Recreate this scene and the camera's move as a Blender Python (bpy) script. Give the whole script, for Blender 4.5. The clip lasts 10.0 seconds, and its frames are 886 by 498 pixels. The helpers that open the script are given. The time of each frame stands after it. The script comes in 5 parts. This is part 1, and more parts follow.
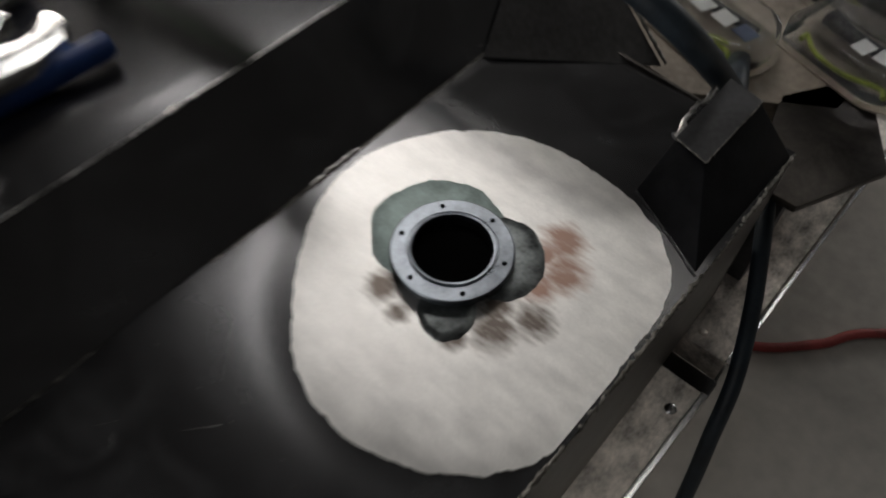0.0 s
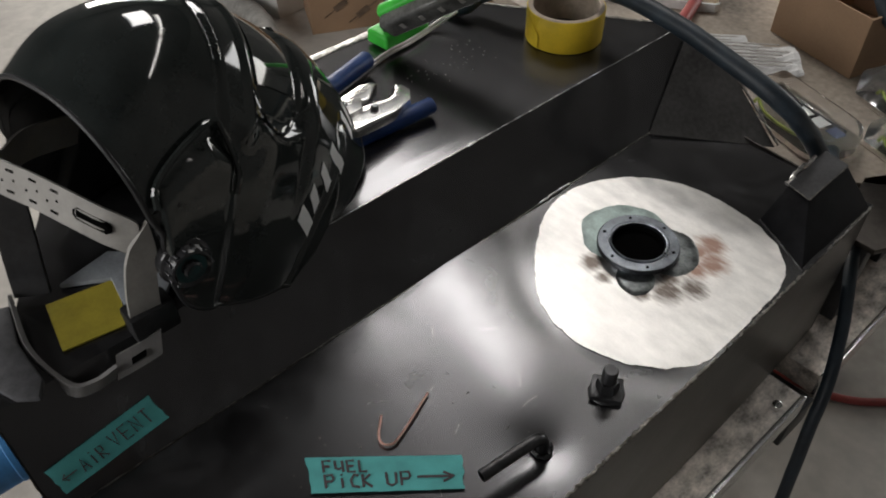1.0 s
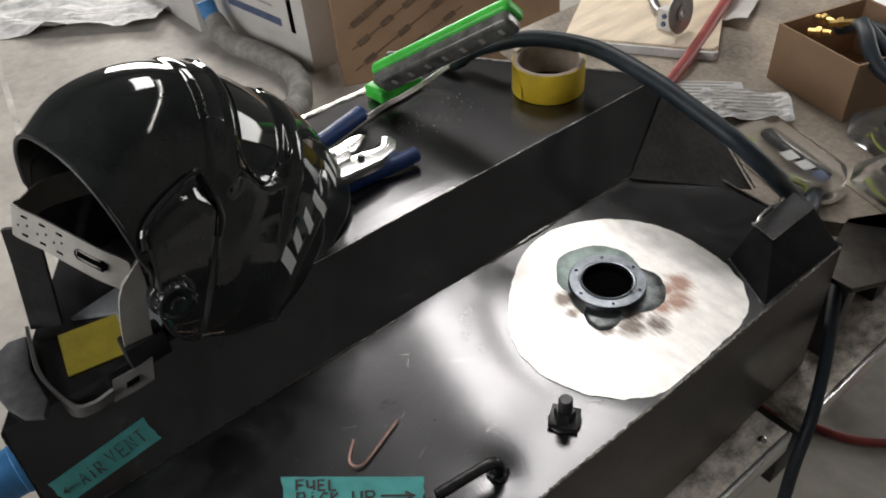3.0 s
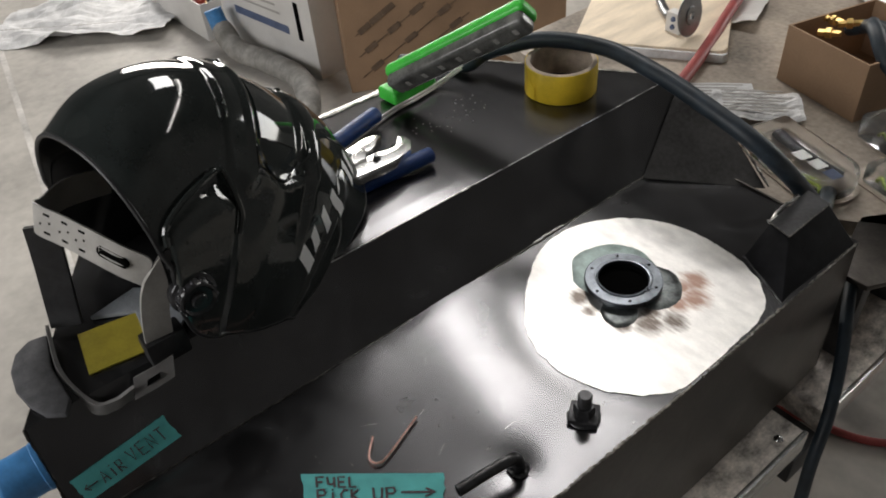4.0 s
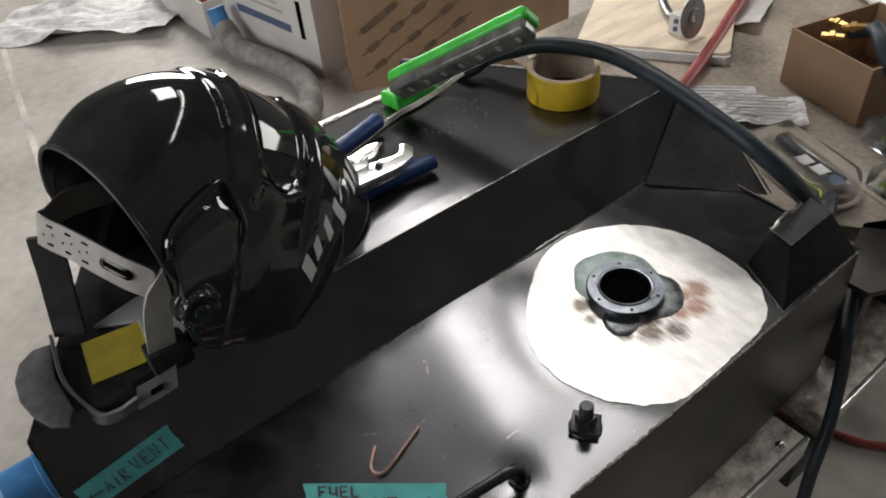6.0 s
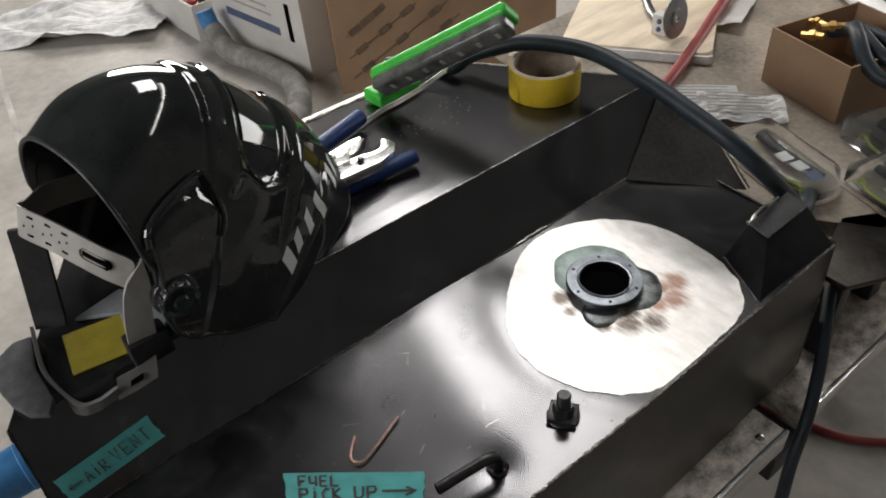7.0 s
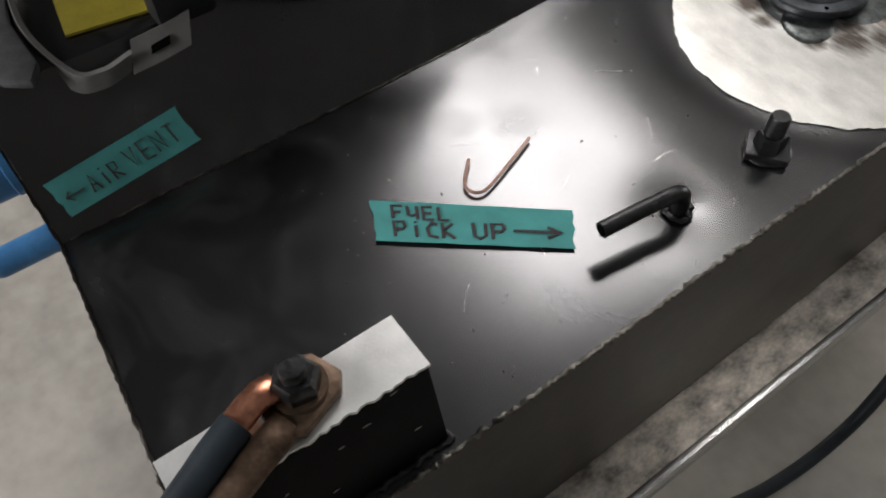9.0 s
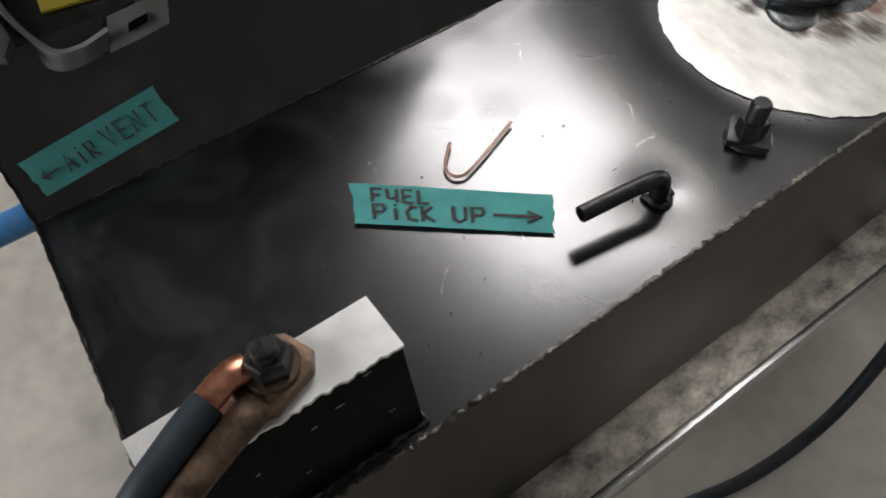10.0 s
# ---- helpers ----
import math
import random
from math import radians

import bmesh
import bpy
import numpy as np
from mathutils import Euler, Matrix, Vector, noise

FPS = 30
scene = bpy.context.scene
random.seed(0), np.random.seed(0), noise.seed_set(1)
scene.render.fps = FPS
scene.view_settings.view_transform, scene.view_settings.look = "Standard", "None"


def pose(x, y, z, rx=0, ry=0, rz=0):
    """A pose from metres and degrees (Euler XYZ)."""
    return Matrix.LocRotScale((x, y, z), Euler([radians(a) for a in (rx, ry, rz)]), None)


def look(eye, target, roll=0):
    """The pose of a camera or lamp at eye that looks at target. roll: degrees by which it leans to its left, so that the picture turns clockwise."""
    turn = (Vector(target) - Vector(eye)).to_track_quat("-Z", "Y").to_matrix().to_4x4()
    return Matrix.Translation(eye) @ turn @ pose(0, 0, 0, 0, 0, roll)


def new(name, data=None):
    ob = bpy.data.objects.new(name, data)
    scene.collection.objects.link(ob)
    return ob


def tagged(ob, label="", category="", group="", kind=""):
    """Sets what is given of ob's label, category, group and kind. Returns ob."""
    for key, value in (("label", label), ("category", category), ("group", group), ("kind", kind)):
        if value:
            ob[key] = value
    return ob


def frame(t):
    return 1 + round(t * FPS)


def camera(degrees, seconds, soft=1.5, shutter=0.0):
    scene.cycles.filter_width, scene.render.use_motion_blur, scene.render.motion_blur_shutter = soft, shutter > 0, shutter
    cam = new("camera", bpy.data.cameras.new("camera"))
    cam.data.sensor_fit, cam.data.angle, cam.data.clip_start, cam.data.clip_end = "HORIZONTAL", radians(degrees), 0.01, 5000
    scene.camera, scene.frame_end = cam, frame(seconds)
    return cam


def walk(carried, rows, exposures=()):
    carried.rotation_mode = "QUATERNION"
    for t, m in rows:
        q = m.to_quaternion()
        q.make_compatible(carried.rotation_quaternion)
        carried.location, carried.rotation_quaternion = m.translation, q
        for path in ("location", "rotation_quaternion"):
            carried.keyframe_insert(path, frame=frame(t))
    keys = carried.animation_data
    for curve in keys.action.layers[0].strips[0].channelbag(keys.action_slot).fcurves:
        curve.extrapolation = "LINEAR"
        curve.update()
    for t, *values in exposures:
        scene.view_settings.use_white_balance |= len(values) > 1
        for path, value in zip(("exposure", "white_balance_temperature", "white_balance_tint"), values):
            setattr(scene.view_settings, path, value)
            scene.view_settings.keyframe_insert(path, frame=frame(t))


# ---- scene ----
PATH = [
    (0, (0.201, 0.253, 1.307), (-0.557, 1.129, -0.324), 1.2),
    (0.5, (0.316, 0.038, 1.478), (-0.689, 0.925, -0.006), -4.5),
    (1, (0.325, -0.089, 1.471), (-0.749, 0.833, 0.058), -1.2),
    (1.5, (0.376, -0.097, 1.49), (-0.753, 0.807, 0.108), -1.7),
    (2, (0.398, -0.057, 1.518), (-0.799, 0.809, 0.17), -2.5),
    (2.5, (0.429, -0.045, 1.516), (-0.779, 0.822, 0.179), -4.3),
    (4, (0.427, -0.072, 1.505), (-0.812, 0.799, 0.199), -5.4),
    (4.5, (0.429, -0.063, 1.502), (-0.804, 0.797, 0.183), -6.2),
    (5, (0.412, -0.067, 1.522), (-0.821, 0.782, 0.196), -5.3),
    (5.5, (0.411, -0.066, 1.522), (-0.824, 0.784, 0.199), -5.5),
    (7, (0.443, -0.063, 1.512), (-0.789, 0.817, 0.205), -5.2),
    (7.5, (0.44, -0.064, 1.517), (-0.786, 0.82, 0.208), -4.9),
    (8, (0.429, -0.07, 1.504), (-0.784, 0.828, 0.192), -2.9),
    (8.5, (0.353, -0.124, 1.354), (-0.736, 0.715, -0.099), 1.5),
    (9, (0.283, -0.105, 1.249), (-0.697, 0.548, -0.368), -2.7),
    (9.5, (0.295, -0.091, 1.25), (-0.672, 0.565, -0.373), -2.7),
    (10, (0.291, -0.1, 1.243), (-0.662, 0.561, -0.386), -1.3),
]
cam = camera(60.0, 10.0, soft=1.9, shutter=0.35)
EXPOSURES = [(0.0, -0.92), (0.5, -0.48), (1.0, -0.10), (2.0, 0.10), (8.0, 0.10), (9.0, 0.18), (10.0, 0.3)]
walk(cam, [(t, look(eye, target, roll)) for t, eye, target, roll in PATH], EXPOSURES)

# levels: hall floor, lower deck of the tank, upper deck of the tank
FLOOR, DECK, UPPER = 0.18, 0.80, 0.895

# ---- light: a bright roof light, daylight windows (the south one an added fill), tube lamps ----
world = bpy.data.worlds.new("world")
scene.world = world
world.use_nodes = True
sky = world.node_tree.nodes.new("ShaderNodeTexSky")
sky.sky_type, sky.sun_disc = "NISHITA", False
sky.sun_elevation, sky.sun_rotation = radians(40), radians(230)
world.node_tree.links.new(sky.outputs[0], world.node_tree.nodes["Background"].inputs[0])
world.node_tree.nodes["Background"].inputs[1].default_value = 0.12


def area(name, m, sx, sy, watts, colour):
    data = bpy.data.lights.new(name, "AREA")
    data.shape, data.size, data.size_y, data.energy, data.color = "RECTANGLE", sx, sy, watts, colour
    ob = new(name, data)
    ob.matrix_world = m
    return ob


area("rooflight_daylight", look((-2.52, 2.33, 4.40), (-2.52, 2.331, 0)), 2.05, 0.96, 84, (1.0, 0.96, 0.925))
LAMPS = ((-1.30, 3.0), (1.05, 3.0))
for x, y in LAMPS:
    area("tube_lamp", look((x, y, 4.20), (x, y + 0.001, 0)), 2.2, 0.13, 12, (1.0, 0.97, 0.92))
area("window_daylight", look((0.35, 5.93, 1.75), (0.2, 1.0, 0.9)), 1.7, 1.3, 45, (1.0, 0.97, 0.93))
area("window_daylight", look((-5.95, 2.6, 2.25), (0, 2.0, 0.8)), 2.6, 1.5, 190, (1.0, 0.94, 0.87))
# unseen south window, added as a fill for the background things
area("window_daylight", look((-0.90, -2.95, 2.30), (-0.90, 0.5, 0.9)), 2.6, 1.5, 80, (1.0, 0.97, 0.94))


# ---- materials ----
def mat(name, colour, rough=0.5, metal=0.0, vary=0.15, scale=20.0, bump=0.0, fine=200.0, rvary=0.1, spec=0.5, coat=0.0, trans=0.0, ior=1.45, stretch=(1, 1, 1), tint=None):
    m = bpy.data.materials.new(name)
    m.use_nodes = True
    nt = m.node_tree
    b = nt.nodes["Principled BSDF"]
    b.inputs["Metallic"].default_value = metal
    b.inputs["Specular IOR Level"].default_value = spec
    b.inputs["Coat Weight"].default_value = coat
    b.inputs["Transmission Weight"].default_value = trans
    b.inputs["IOR"].default_value = ior
    co = nt.nodes.new("ShaderNodeTexCoord")
    mp = nt.nodes.new("ShaderNodeMapping")
    mp.inputs["Scale"].default_value = stretch
    nt.links.new(co.outputs["Object"], mp.inputs[0])
    n1 = nt.nodes.new("ShaderNodeTexNoise")
    n1.inputs["Scale"].default_value, n1.inputs["Detail"].default_value = scale, 5
    n2 = nt.nodes.new("ShaderNodeTexNoise")
    n2.inputs["Scale"].default_value, n2.inputs["Detail"].default_value = fine, 3
    for n in (n1, n2):
        nt.links.new(mp.outputs[0], n.inputs["Vector"])
    mix = nt.nodes.new("ShaderNodeMix")
    mix.data_type = "RGBA"
    dark = tuple(max(0.0, c * (1 - 1.6 * vary)) for c in colour)
    light = tint or tuple(min(1.0, c * (1 + 1.2 * vary)) for c in colour)
    mix.inputs[6].default_value, mix.inputs[7].default_value = (*dark, 1), (*light, 1)
    add = nt.nodes.new("ShaderNodeMath")
    add.operation = "MULTIPLY_ADD"
    nt.links.new(n2.outputs["Fac"], add.inputs[0])
    add.inputs[1].default_value = 0.35
    nt.links.new(n1.outputs["Fac"], add.inputs[2])
    sub = nt.nodes.new("ShaderNodeMapRange")
    sub.inputs["From Min"].default_value, sub.inputs["From Max"].default_value = 0.45, 0.9
    nt.links.new(add.outputs[0], sub.inputs["Value"])
    nt.links.new(sub.outputs[0], mix.inputs[0])
    nt.links.new(mix.outputs[2], b.inputs["Base Color"])
    rr = nt.nodes.new("ShaderNodeMapRange")
    rr.inputs["To Min"].default_value, rr.inputs["To Max"].default_value = max(0.02, rough - rvary), min(1.0, rough + rvary)
    nt.links.new(n1.outputs["Fac"], rr.inputs["Value"])
    nt.links.new(rr.outputs[0], b.inputs["Roughness"])
    if bump:
        bp = nt.nodes.new("ShaderNodeBump")
        bp.inputs["Strength"].default_value, bp.inputs["Distance"].default_value = bump, 0.002
        nt.links.new(add.outputs[0], bp.inputs["Height"])
        nt.links.new(bp.outputs[0], b.inputs["Normal"])
    return m


STEEL = mat("dark_rolled_steel", (0.105, 0.104, 0.107), 0.22, 0.92, 0.10, 7, 0.0, 700, 0.02)
# duller, darker copy of the deck steel: a dim reflection put into colour
STEEL_DULL = mat("dull_toned_steel", (0.085, 0.083, 0.082), 0.46, 0.9, 0.3, 10, 0.05, 160, 0.06)
# darker copy of the deck steel: the sides' shade is in its colour
STEEL_SIDE = mat("shade_dark_steel", (0.044, 0.040, 0.037), 0.36, 0.9, 0.3, 14, 0.03, 160, 0.06)
GROUND = mat("ground_bare_steel", (0.765, 0.75, 0.725), 0.43, 0.93, 0.11, 34, 0.05, 420, 0.08, stretch=(1, 2.2, 1))


def dust(m, colour, scale, most):
    """Cloudy handling grime: thin dull patches over the bare metal."""
    nt = m.node_tree
    b = nt.nodes["Principled BSDF"]
    co = nt.nodes.new("ShaderNodeTexCoord")
    ns = nt.nodes.new("ShaderNodeTexNoise")
    ns.inputs["Scale"].default_value, ns.inputs["Detail"].default_value, ns.inputs["Roughness"].default_value = scale, 9, 0.68
    ns.inputs["Distortion"].default_value = 0.8
    nt.links.new(co.outputs["Object"], ns.inputs["Vector"])
    f = nt.nodes.new("ShaderNodeMapRange")
    f.inputs["From Min"].default_value, f.inputs["From Max"].default_value, f.inputs["To Max"].default_value = 0.46, 0.74, most
    nt.links.new(ns.outputs["Fac"], f.inputs["Value"])
    mix = nt.nodes.new("ShaderNodeMix")
    mix.data_type = "RGBA"
    mix.inputs[7].default_value = (*colour, 1)
    nt.links.new(f.outputs[0], mix.inputs[0])
    nt.links.new(b.inputs["Base Color"].links[0].from_socket, mix.inputs[6])
    nt.links.new(mix.outputs[2], b.inputs["Base Color"])
    me = nt.nodes.new("ShaderNodeMath")
    me.operation = "MULTIPLY_ADD"
    me.inputs[1].default_value, me.inputs[2].default_value = -0.9, b.inputs["Metallic"].default_value
    nt.links.new(f.outputs[0], me.inputs[0])
    nt.links.new(me.outputs[0], b.inputs["Metallic"])


def stain(m, spots, colour, size=70.0, most=0.85, along=None):
    """Burnt smears with ragged edges round the given (x, y, radius) spots, mixed over the base colour."""
    nt = m.node_tree
    b = nt.nodes["Principled BSDF"]
    co = nt.nodes.new("ShaderNodeTexCoord")
    ns = nt.nodes.new("ShaderNodeTexNoise")
    ns.inputs["Scale"].default_value, ns.inputs["Detail"].default_value = size, 6
    if along is None:
        nt.links.new(co.outputs["Object"], ns.inputs["Vector"])
    else:
        # brushed smears: noise drawn out along one direction
        turn = nt.nodes.new("ShaderNodeMapping")
        turn.inputs["Rotation"].default_value = (0, 0, -along)
        turn.inputs["Scale"].default_value = (0.22, 1, 1)
        nt.links.new(co.outputs["Object"], turn.inputs[0])
        nt.links.new(turn.outputs[0], ns.inputs["Vector"])
    total = None
    for x, y, r in spots:
        d = nt.nodes.new("ShaderNodeVectorMath")
        d.operation = "DISTANCE"
        d.inputs[1].default_value = (x, y, DECK)
        nt.links.new(co.outputs["Object"], d.inputs[0])
        f = nt.nodes.new("ShaderNodeMapRange")
        f.inputs["From Min"].default_value, f.inputs["From Max"].default_value = r * 1.5, r * 0.35
        nt.links.new(d.outputs["Value"], f.inputs["Value"])
        if total:
            mx = nt.nodes.new("ShaderNodeMath")
            mx.operation = "MAXIMUM"
            nt.links.new(total, mx.inputs[0])
            nt.links.new(f.outputs[0], mx.inputs[1])
            total = mx.outputs[0]
        else:
            total = f.outputs[0]
    ad = nt.nodes.new("ShaderNodeMath")
    ad.operation = "ADD"
    nt.links.new(total, ad.inputs[0])
    nt.links.new(ns.outputs["Fac"], ad.inputs[1])
    cut = nt.nodes.new("ShaderNodeMapRange")
    cut.inputs["From Min"].default_value, cut.inputs["From Max"].default_value = 0.86, 1.50
    nt.links.new(ad.outputs[0], cut.inputs["Value"])
    cut.inputs["To Max"].default_value = most
    mix = nt.nodes.new("ShaderNodeMix")
    mix.data_type = "RGBA"
    mix.inputs[7].default_value = (*colour, 1)
    old = b.inputs["Base Color"].links[0].from_socket
    nt.links.new(cut.outputs[0], mix.inputs[0])
    nt.links.new(old, mix.inputs[6])
    nt.links.new(mix.outputs[2], b.inputs["Base Color"])


dust(STEEL, (0.13, 0.135, 0.14), 13.0, 0.34)
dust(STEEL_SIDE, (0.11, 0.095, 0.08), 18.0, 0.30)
dust(GROUND, (0.60, 0.58, 0.55), 30.0, 0.22)
stain(GROUND, [(0.034, 0.596, 0.022), (0.052, 0.572, 0.024), (0.046, 0.548, 0.018), (0.030, 0.575, 0.016)], (0.26, 0.13, 0.085), 240.0, 0.85, radians(62))
stain(GROUND, [(0.062, 0.522, 0.020), (0.045, 0.494, 0.022), (0.024, 0.470, 0.014), (0.034, 0.510, 0.018), (-0.045, 0.468, 0.018), (-0.020, 0.458, 0.012)], (0.085, 0.06, 0.045), 240.0, 0.9, radians(62))
stain(STEEL, [(-0.085, 0.16, 0.022), (-0.060, 0.20, 0.026), (-0.115, 0.09, 0.024), (-0.02, 0.03, 0.03), (-0.14, 0.24, 0.02)], (0.035, 0.034, 0.034), 55.0, 0.3)
PUDDLE = mat("grey_melted_metal", (0.18, 0.195, 0.195), 0.40, 0.9, 0.45, 60, 0.12, 300, 0.08)
FLANGE_STEEL = mat("machined_flange_steel", (0.17, 0.185, 0.205), 0.30, 1.0, 0.3, 45, 0.02, 300, 0.08)
ROD = mat("pale_rod", (0.95, 0.86, 0.84), 0.35, 0.0, 0.1, 80)
CUSHION = mat("grey_foam_cushion", (0.10, 0.10, 0.105), 0.9, 0, 0.2, 60, 0.2, 500, spec=0.2)
RING = mat("oiled_steel_ring", (0.24, 0.245, 0.255), 0.36, 1.0, 0.2, 30, 0.0, 300, 0.08)
FILLER = mat("blue_grey_sealant", (0.46, 0.57, 0.54), 0.5, 0.2, 0.25, 50, 0.2, 300)
SOOT = mat("brown_weld_soot", (0.22, 0.16, 0.12), 0.75, 0.1, 0.5, 60, 0.2, 400)
EDGE = mat("worn_bright_edge", (0.55, 0.54, 0.52), 0.4, 0.9, 0.5, 60, 0.2, 300)
WELD = mat("grey_weld_bead", (0.14, 0.133, 0.12), 0.4, 0.9, 0.45, 120, 0.4, 500)
# near-black paint standing in for the shade inside holes and slots
BLACK = mat("hollow_shade_black", (0.004, 0.004, 0.004), 1.0, rvary=0.0, spec=0.0)
BLACK_IRON = mat("blackened_iron", (0.05, 0.05, 0.052), 0.36, 0.7, 0.4, 90, 0.3, 400)
TEAL = mat("teal_masking_tape", (0.085, 0.37, 0.36), 0.75, 0, 0.12, 40, 0.3, 900)
INK = mat("brown_marker_ink", (0.06, 0.045, 0.05), 0.7, 0, 0.2, 200)
COPPER = mat("bright_copper", (0.92, 0.54, 0.46), 0.38, 0.85, 0.15, 150)
STRAP_COPPER = mat("heated_copper_strap", (0.82, 0.34, 0.22), 0.32, 0.9, 0.3, 90, 0.2, 300)
ALU = mat("bare_aluminium", (0.93, 0.93, 0.92), 0.36, 0.45, 0.05, 60, 0.1, 500)
BLACK_PAINT = mat("black_paint", (0.008, 0.008, 0.009), 0.55, 0, 0.3, 60, 0.1, 300, spec=0.12)
SHELL = mat("glossy_black_shell", (0.022, 0.026, 0.025), 0.07, 0, 0.2, 20, 0, 300, 0.03, coat=0.6)
SHELL_MATT = mat("matt_black_plastic", (0.02, 0.02, 0.021), 0.45, 0, 0.3, 60, 0.1, 300)
KNOB = mat("satin_black_plastic", (0.03, 0.03, 0.032), 0.22, 0, 0.3, 60, 0.1, 300)
DULL_PLASTIC = mat("dull_grey_plastic", (0.17, 0.165, 0.16), 0.5, 0, 0.12, 40, 0.05, 300)
GREY_PLASTIC = mat("grey_plastic_band", (0.36, 0.345, 0.32), 0.45, 0, 0.1, 40, 0.05, 300)
WHITE_PRINT = mat("white_print", (0.85, 0.86, 0.85), 0.4, 0, 0.05)
YELLOW = mat("yellow_tape", (0.72, 0.50, 0.03), 0.5, 0, 0.12, 30, 0.1, 500)
PAD_GREY = mat("pale_grey_foam", (0.30, 0.32, 0.34), 0.8, 0, 0.2, 40, 0.15, 400)
YELLOW_PAD = mat("yellow_label", (0.38, 0.31, 0.035), 0.6, 0, 0.15, 30, 0.1, 300)
CARD_CORE = mat("pale_card_core", (0.46, 0.38, 0.31), 0.85, 0, 0.15, 60, 0.1, 300)
CHROME = mat("polished_nickel", (0.88, 0.88, 0.87), 0.24, 1.0, 0.1, 60, 0, 300, 0.06)
BLUE = mat("blue_rubber_grip", (0.012, 0.05, 0.20), 0.42, 0, 0.15, 50, 0.1, 300)
BLUE_CAP = mat("blue_plastic_cap", (0.06, 0.22, 0.48), 0.4, 0, 0.15, 50, 0.05, 300)
GREEN = mat("bright_green_plastic", (0.06, 0.56, 0.06), 0.38, 0, 0.12, 40, 0.05, 300)
CLEAR_GREY = mat("smoky_lens", (0.15, 0.15, 0.14), 0.2, 0, 0.32, 50, 0.1, 300)
RUBBER = mat("black_rubber", (0.018, 0.027, 0.036), 0.52, 0, 0.3, 30, 0.15, 300)
RED_HOSE = mat("red_rubber", (0.30, 0.055, 0.05), 0.5, 0, 0.2, 30, 0.1, 300)
CONCRETE = mat("worn_concrete", (0.43, 0.407, 0.37), 0.6, 0, 0.22, 1.6, 0.2, 30, 0.12)
JOINT = mat("pale_joint_filler", (0.52, 0.50, 0.47), 0.7, 0, 0.3, 5, 0.1, 60)
WALL = mat("grey_hall_wall", (0.10, 0.10, 0.10), 0.8, 0, 0.2, 0.8, 0.1, 20)
CEILING = mat("dark_hall_roof", (0.045, 0.047, 0.05), 0.8, 0, 0.2, 0.8, 0.1, 20)
CARD = mat("brown_cardboard", (0.34, 0.22, 0.135), 0.85, 0, 0.1, 8, 0.1, 250)
CARD_DARK = mat("dark_print_brown", (0.16, 0.11, 0.075), 0.85, 0, 0.2, 40)
WHITE_CARD = mat("white_cardboard", (0.68, 0.66, 0.63), 0.7, 0, 0.08, 6, 0.05, 200)
BLUE_PRINT = mat("slate_blue_print", (0.10, 0.13, 0.22), 0.7, 0, 0.15, 30)
WOOD = mat("pale_plywood", (0.84, 0.71, 0.54), 0.6, 0, 0.15, 6, 0.1, 120, stretch=(6, 1, 1))
PAPER = mat("printed_paper", (0.66, 0.66, 0.66), 0.7, 0, 0.15, 25, 0.1, 200)
RAIL = mat("dirty_galvanised_rail", (0.60, 0.55, 0.50), 0.36, 0.55, 0.42, 48, 0.3, 260, 0.12, stretch=(1, 0.6, 1))
FRAME = mat("dark_stand_frame", (0.05, 0.05, 0.052), 0.5, 0.5, 0.3, 20, 0.1, 200)
HOSE_GREY = mat("grey_duct_hose", (0.30, 0.29, 0.27), 0.6, 0, 0.2, 30, 0.1, 200)
TARNISH = mat("tarnished_brown_metal", (0.15, 0.10, 0.07), 0.42, 0.75, 0.4, 60, 0.3, 300)
BENCH_TOP = mat("grimy_bench_top", (0.34, 0.29, 0.235), 0.6, 0, 0.4, 6, 0.2, 90)
CORD = mat("yellow_green_cord", (0.30, 0.36, 0.05), 0.5, 0, 0.2, 60)
BRASS = mat("brass", (0.75, 0.52, 0.2), 0.3, 1.0, 0.2, 80)
CLEAR = mat("clear_plastic", (0.93, 0.94, 0.95), 0.08, 0, 0.03, 30, 0.25, 60, 0.05, coat=0.7, trans=0.97, ior=1.12)


# ---- helpers for meshes ----
def part(name, bm, material, parent=None, label="", smooth=40):
    me = bpy.data.meshes.new(name)
    bmesh.ops.recalc_face_normals(bm, faces=bm.faces)
    bm.to_mesh(me)
    bm.free()
    me.materials.append(material)
    if smooth:
        me.shade_smooth()
        me.set_sharp_from_angle(angle=radians(smooth))
    ob = new(name, me)
    if parent:
        ob.parent = parent
        ob.matrix_parent_inverse = parent.matrix_world.inverted()
    if label:
        ob["label"] = label
    return ob


def thing(name, m, label, category, group=""):
    ob = new(name)
    ob.empty_display_size = 0.05
    ob.matrix_world = m if isinstance(m, Matrix) else Matrix.Translation(m)
    bpy.context.view_layer.update()
    return tagged(ob, label, category, group)


def bevel(bm, r, seg=2):
    if r:
        bmesh.ops.bevel(bm, geom=[e for e in bm.edges if e.calc_face_angle(0) > 0.6], offset=r, segments=seg, affect="EDGES", profile=0.6)
    return bm


def box(lo, hi, r=0.0, m=None, seg=2):
    bm = bmesh.new()
    bmesh.ops.create_cube(bm, size=1)
    for v in bm.verts:
        v.co = Vector([a + (b - a) * (c + 0.5) for a, b, c in zip(lo, hi, v.co)])
    bevel(bm, r, seg)
    if m:
        bm.transform(m)
    return bm


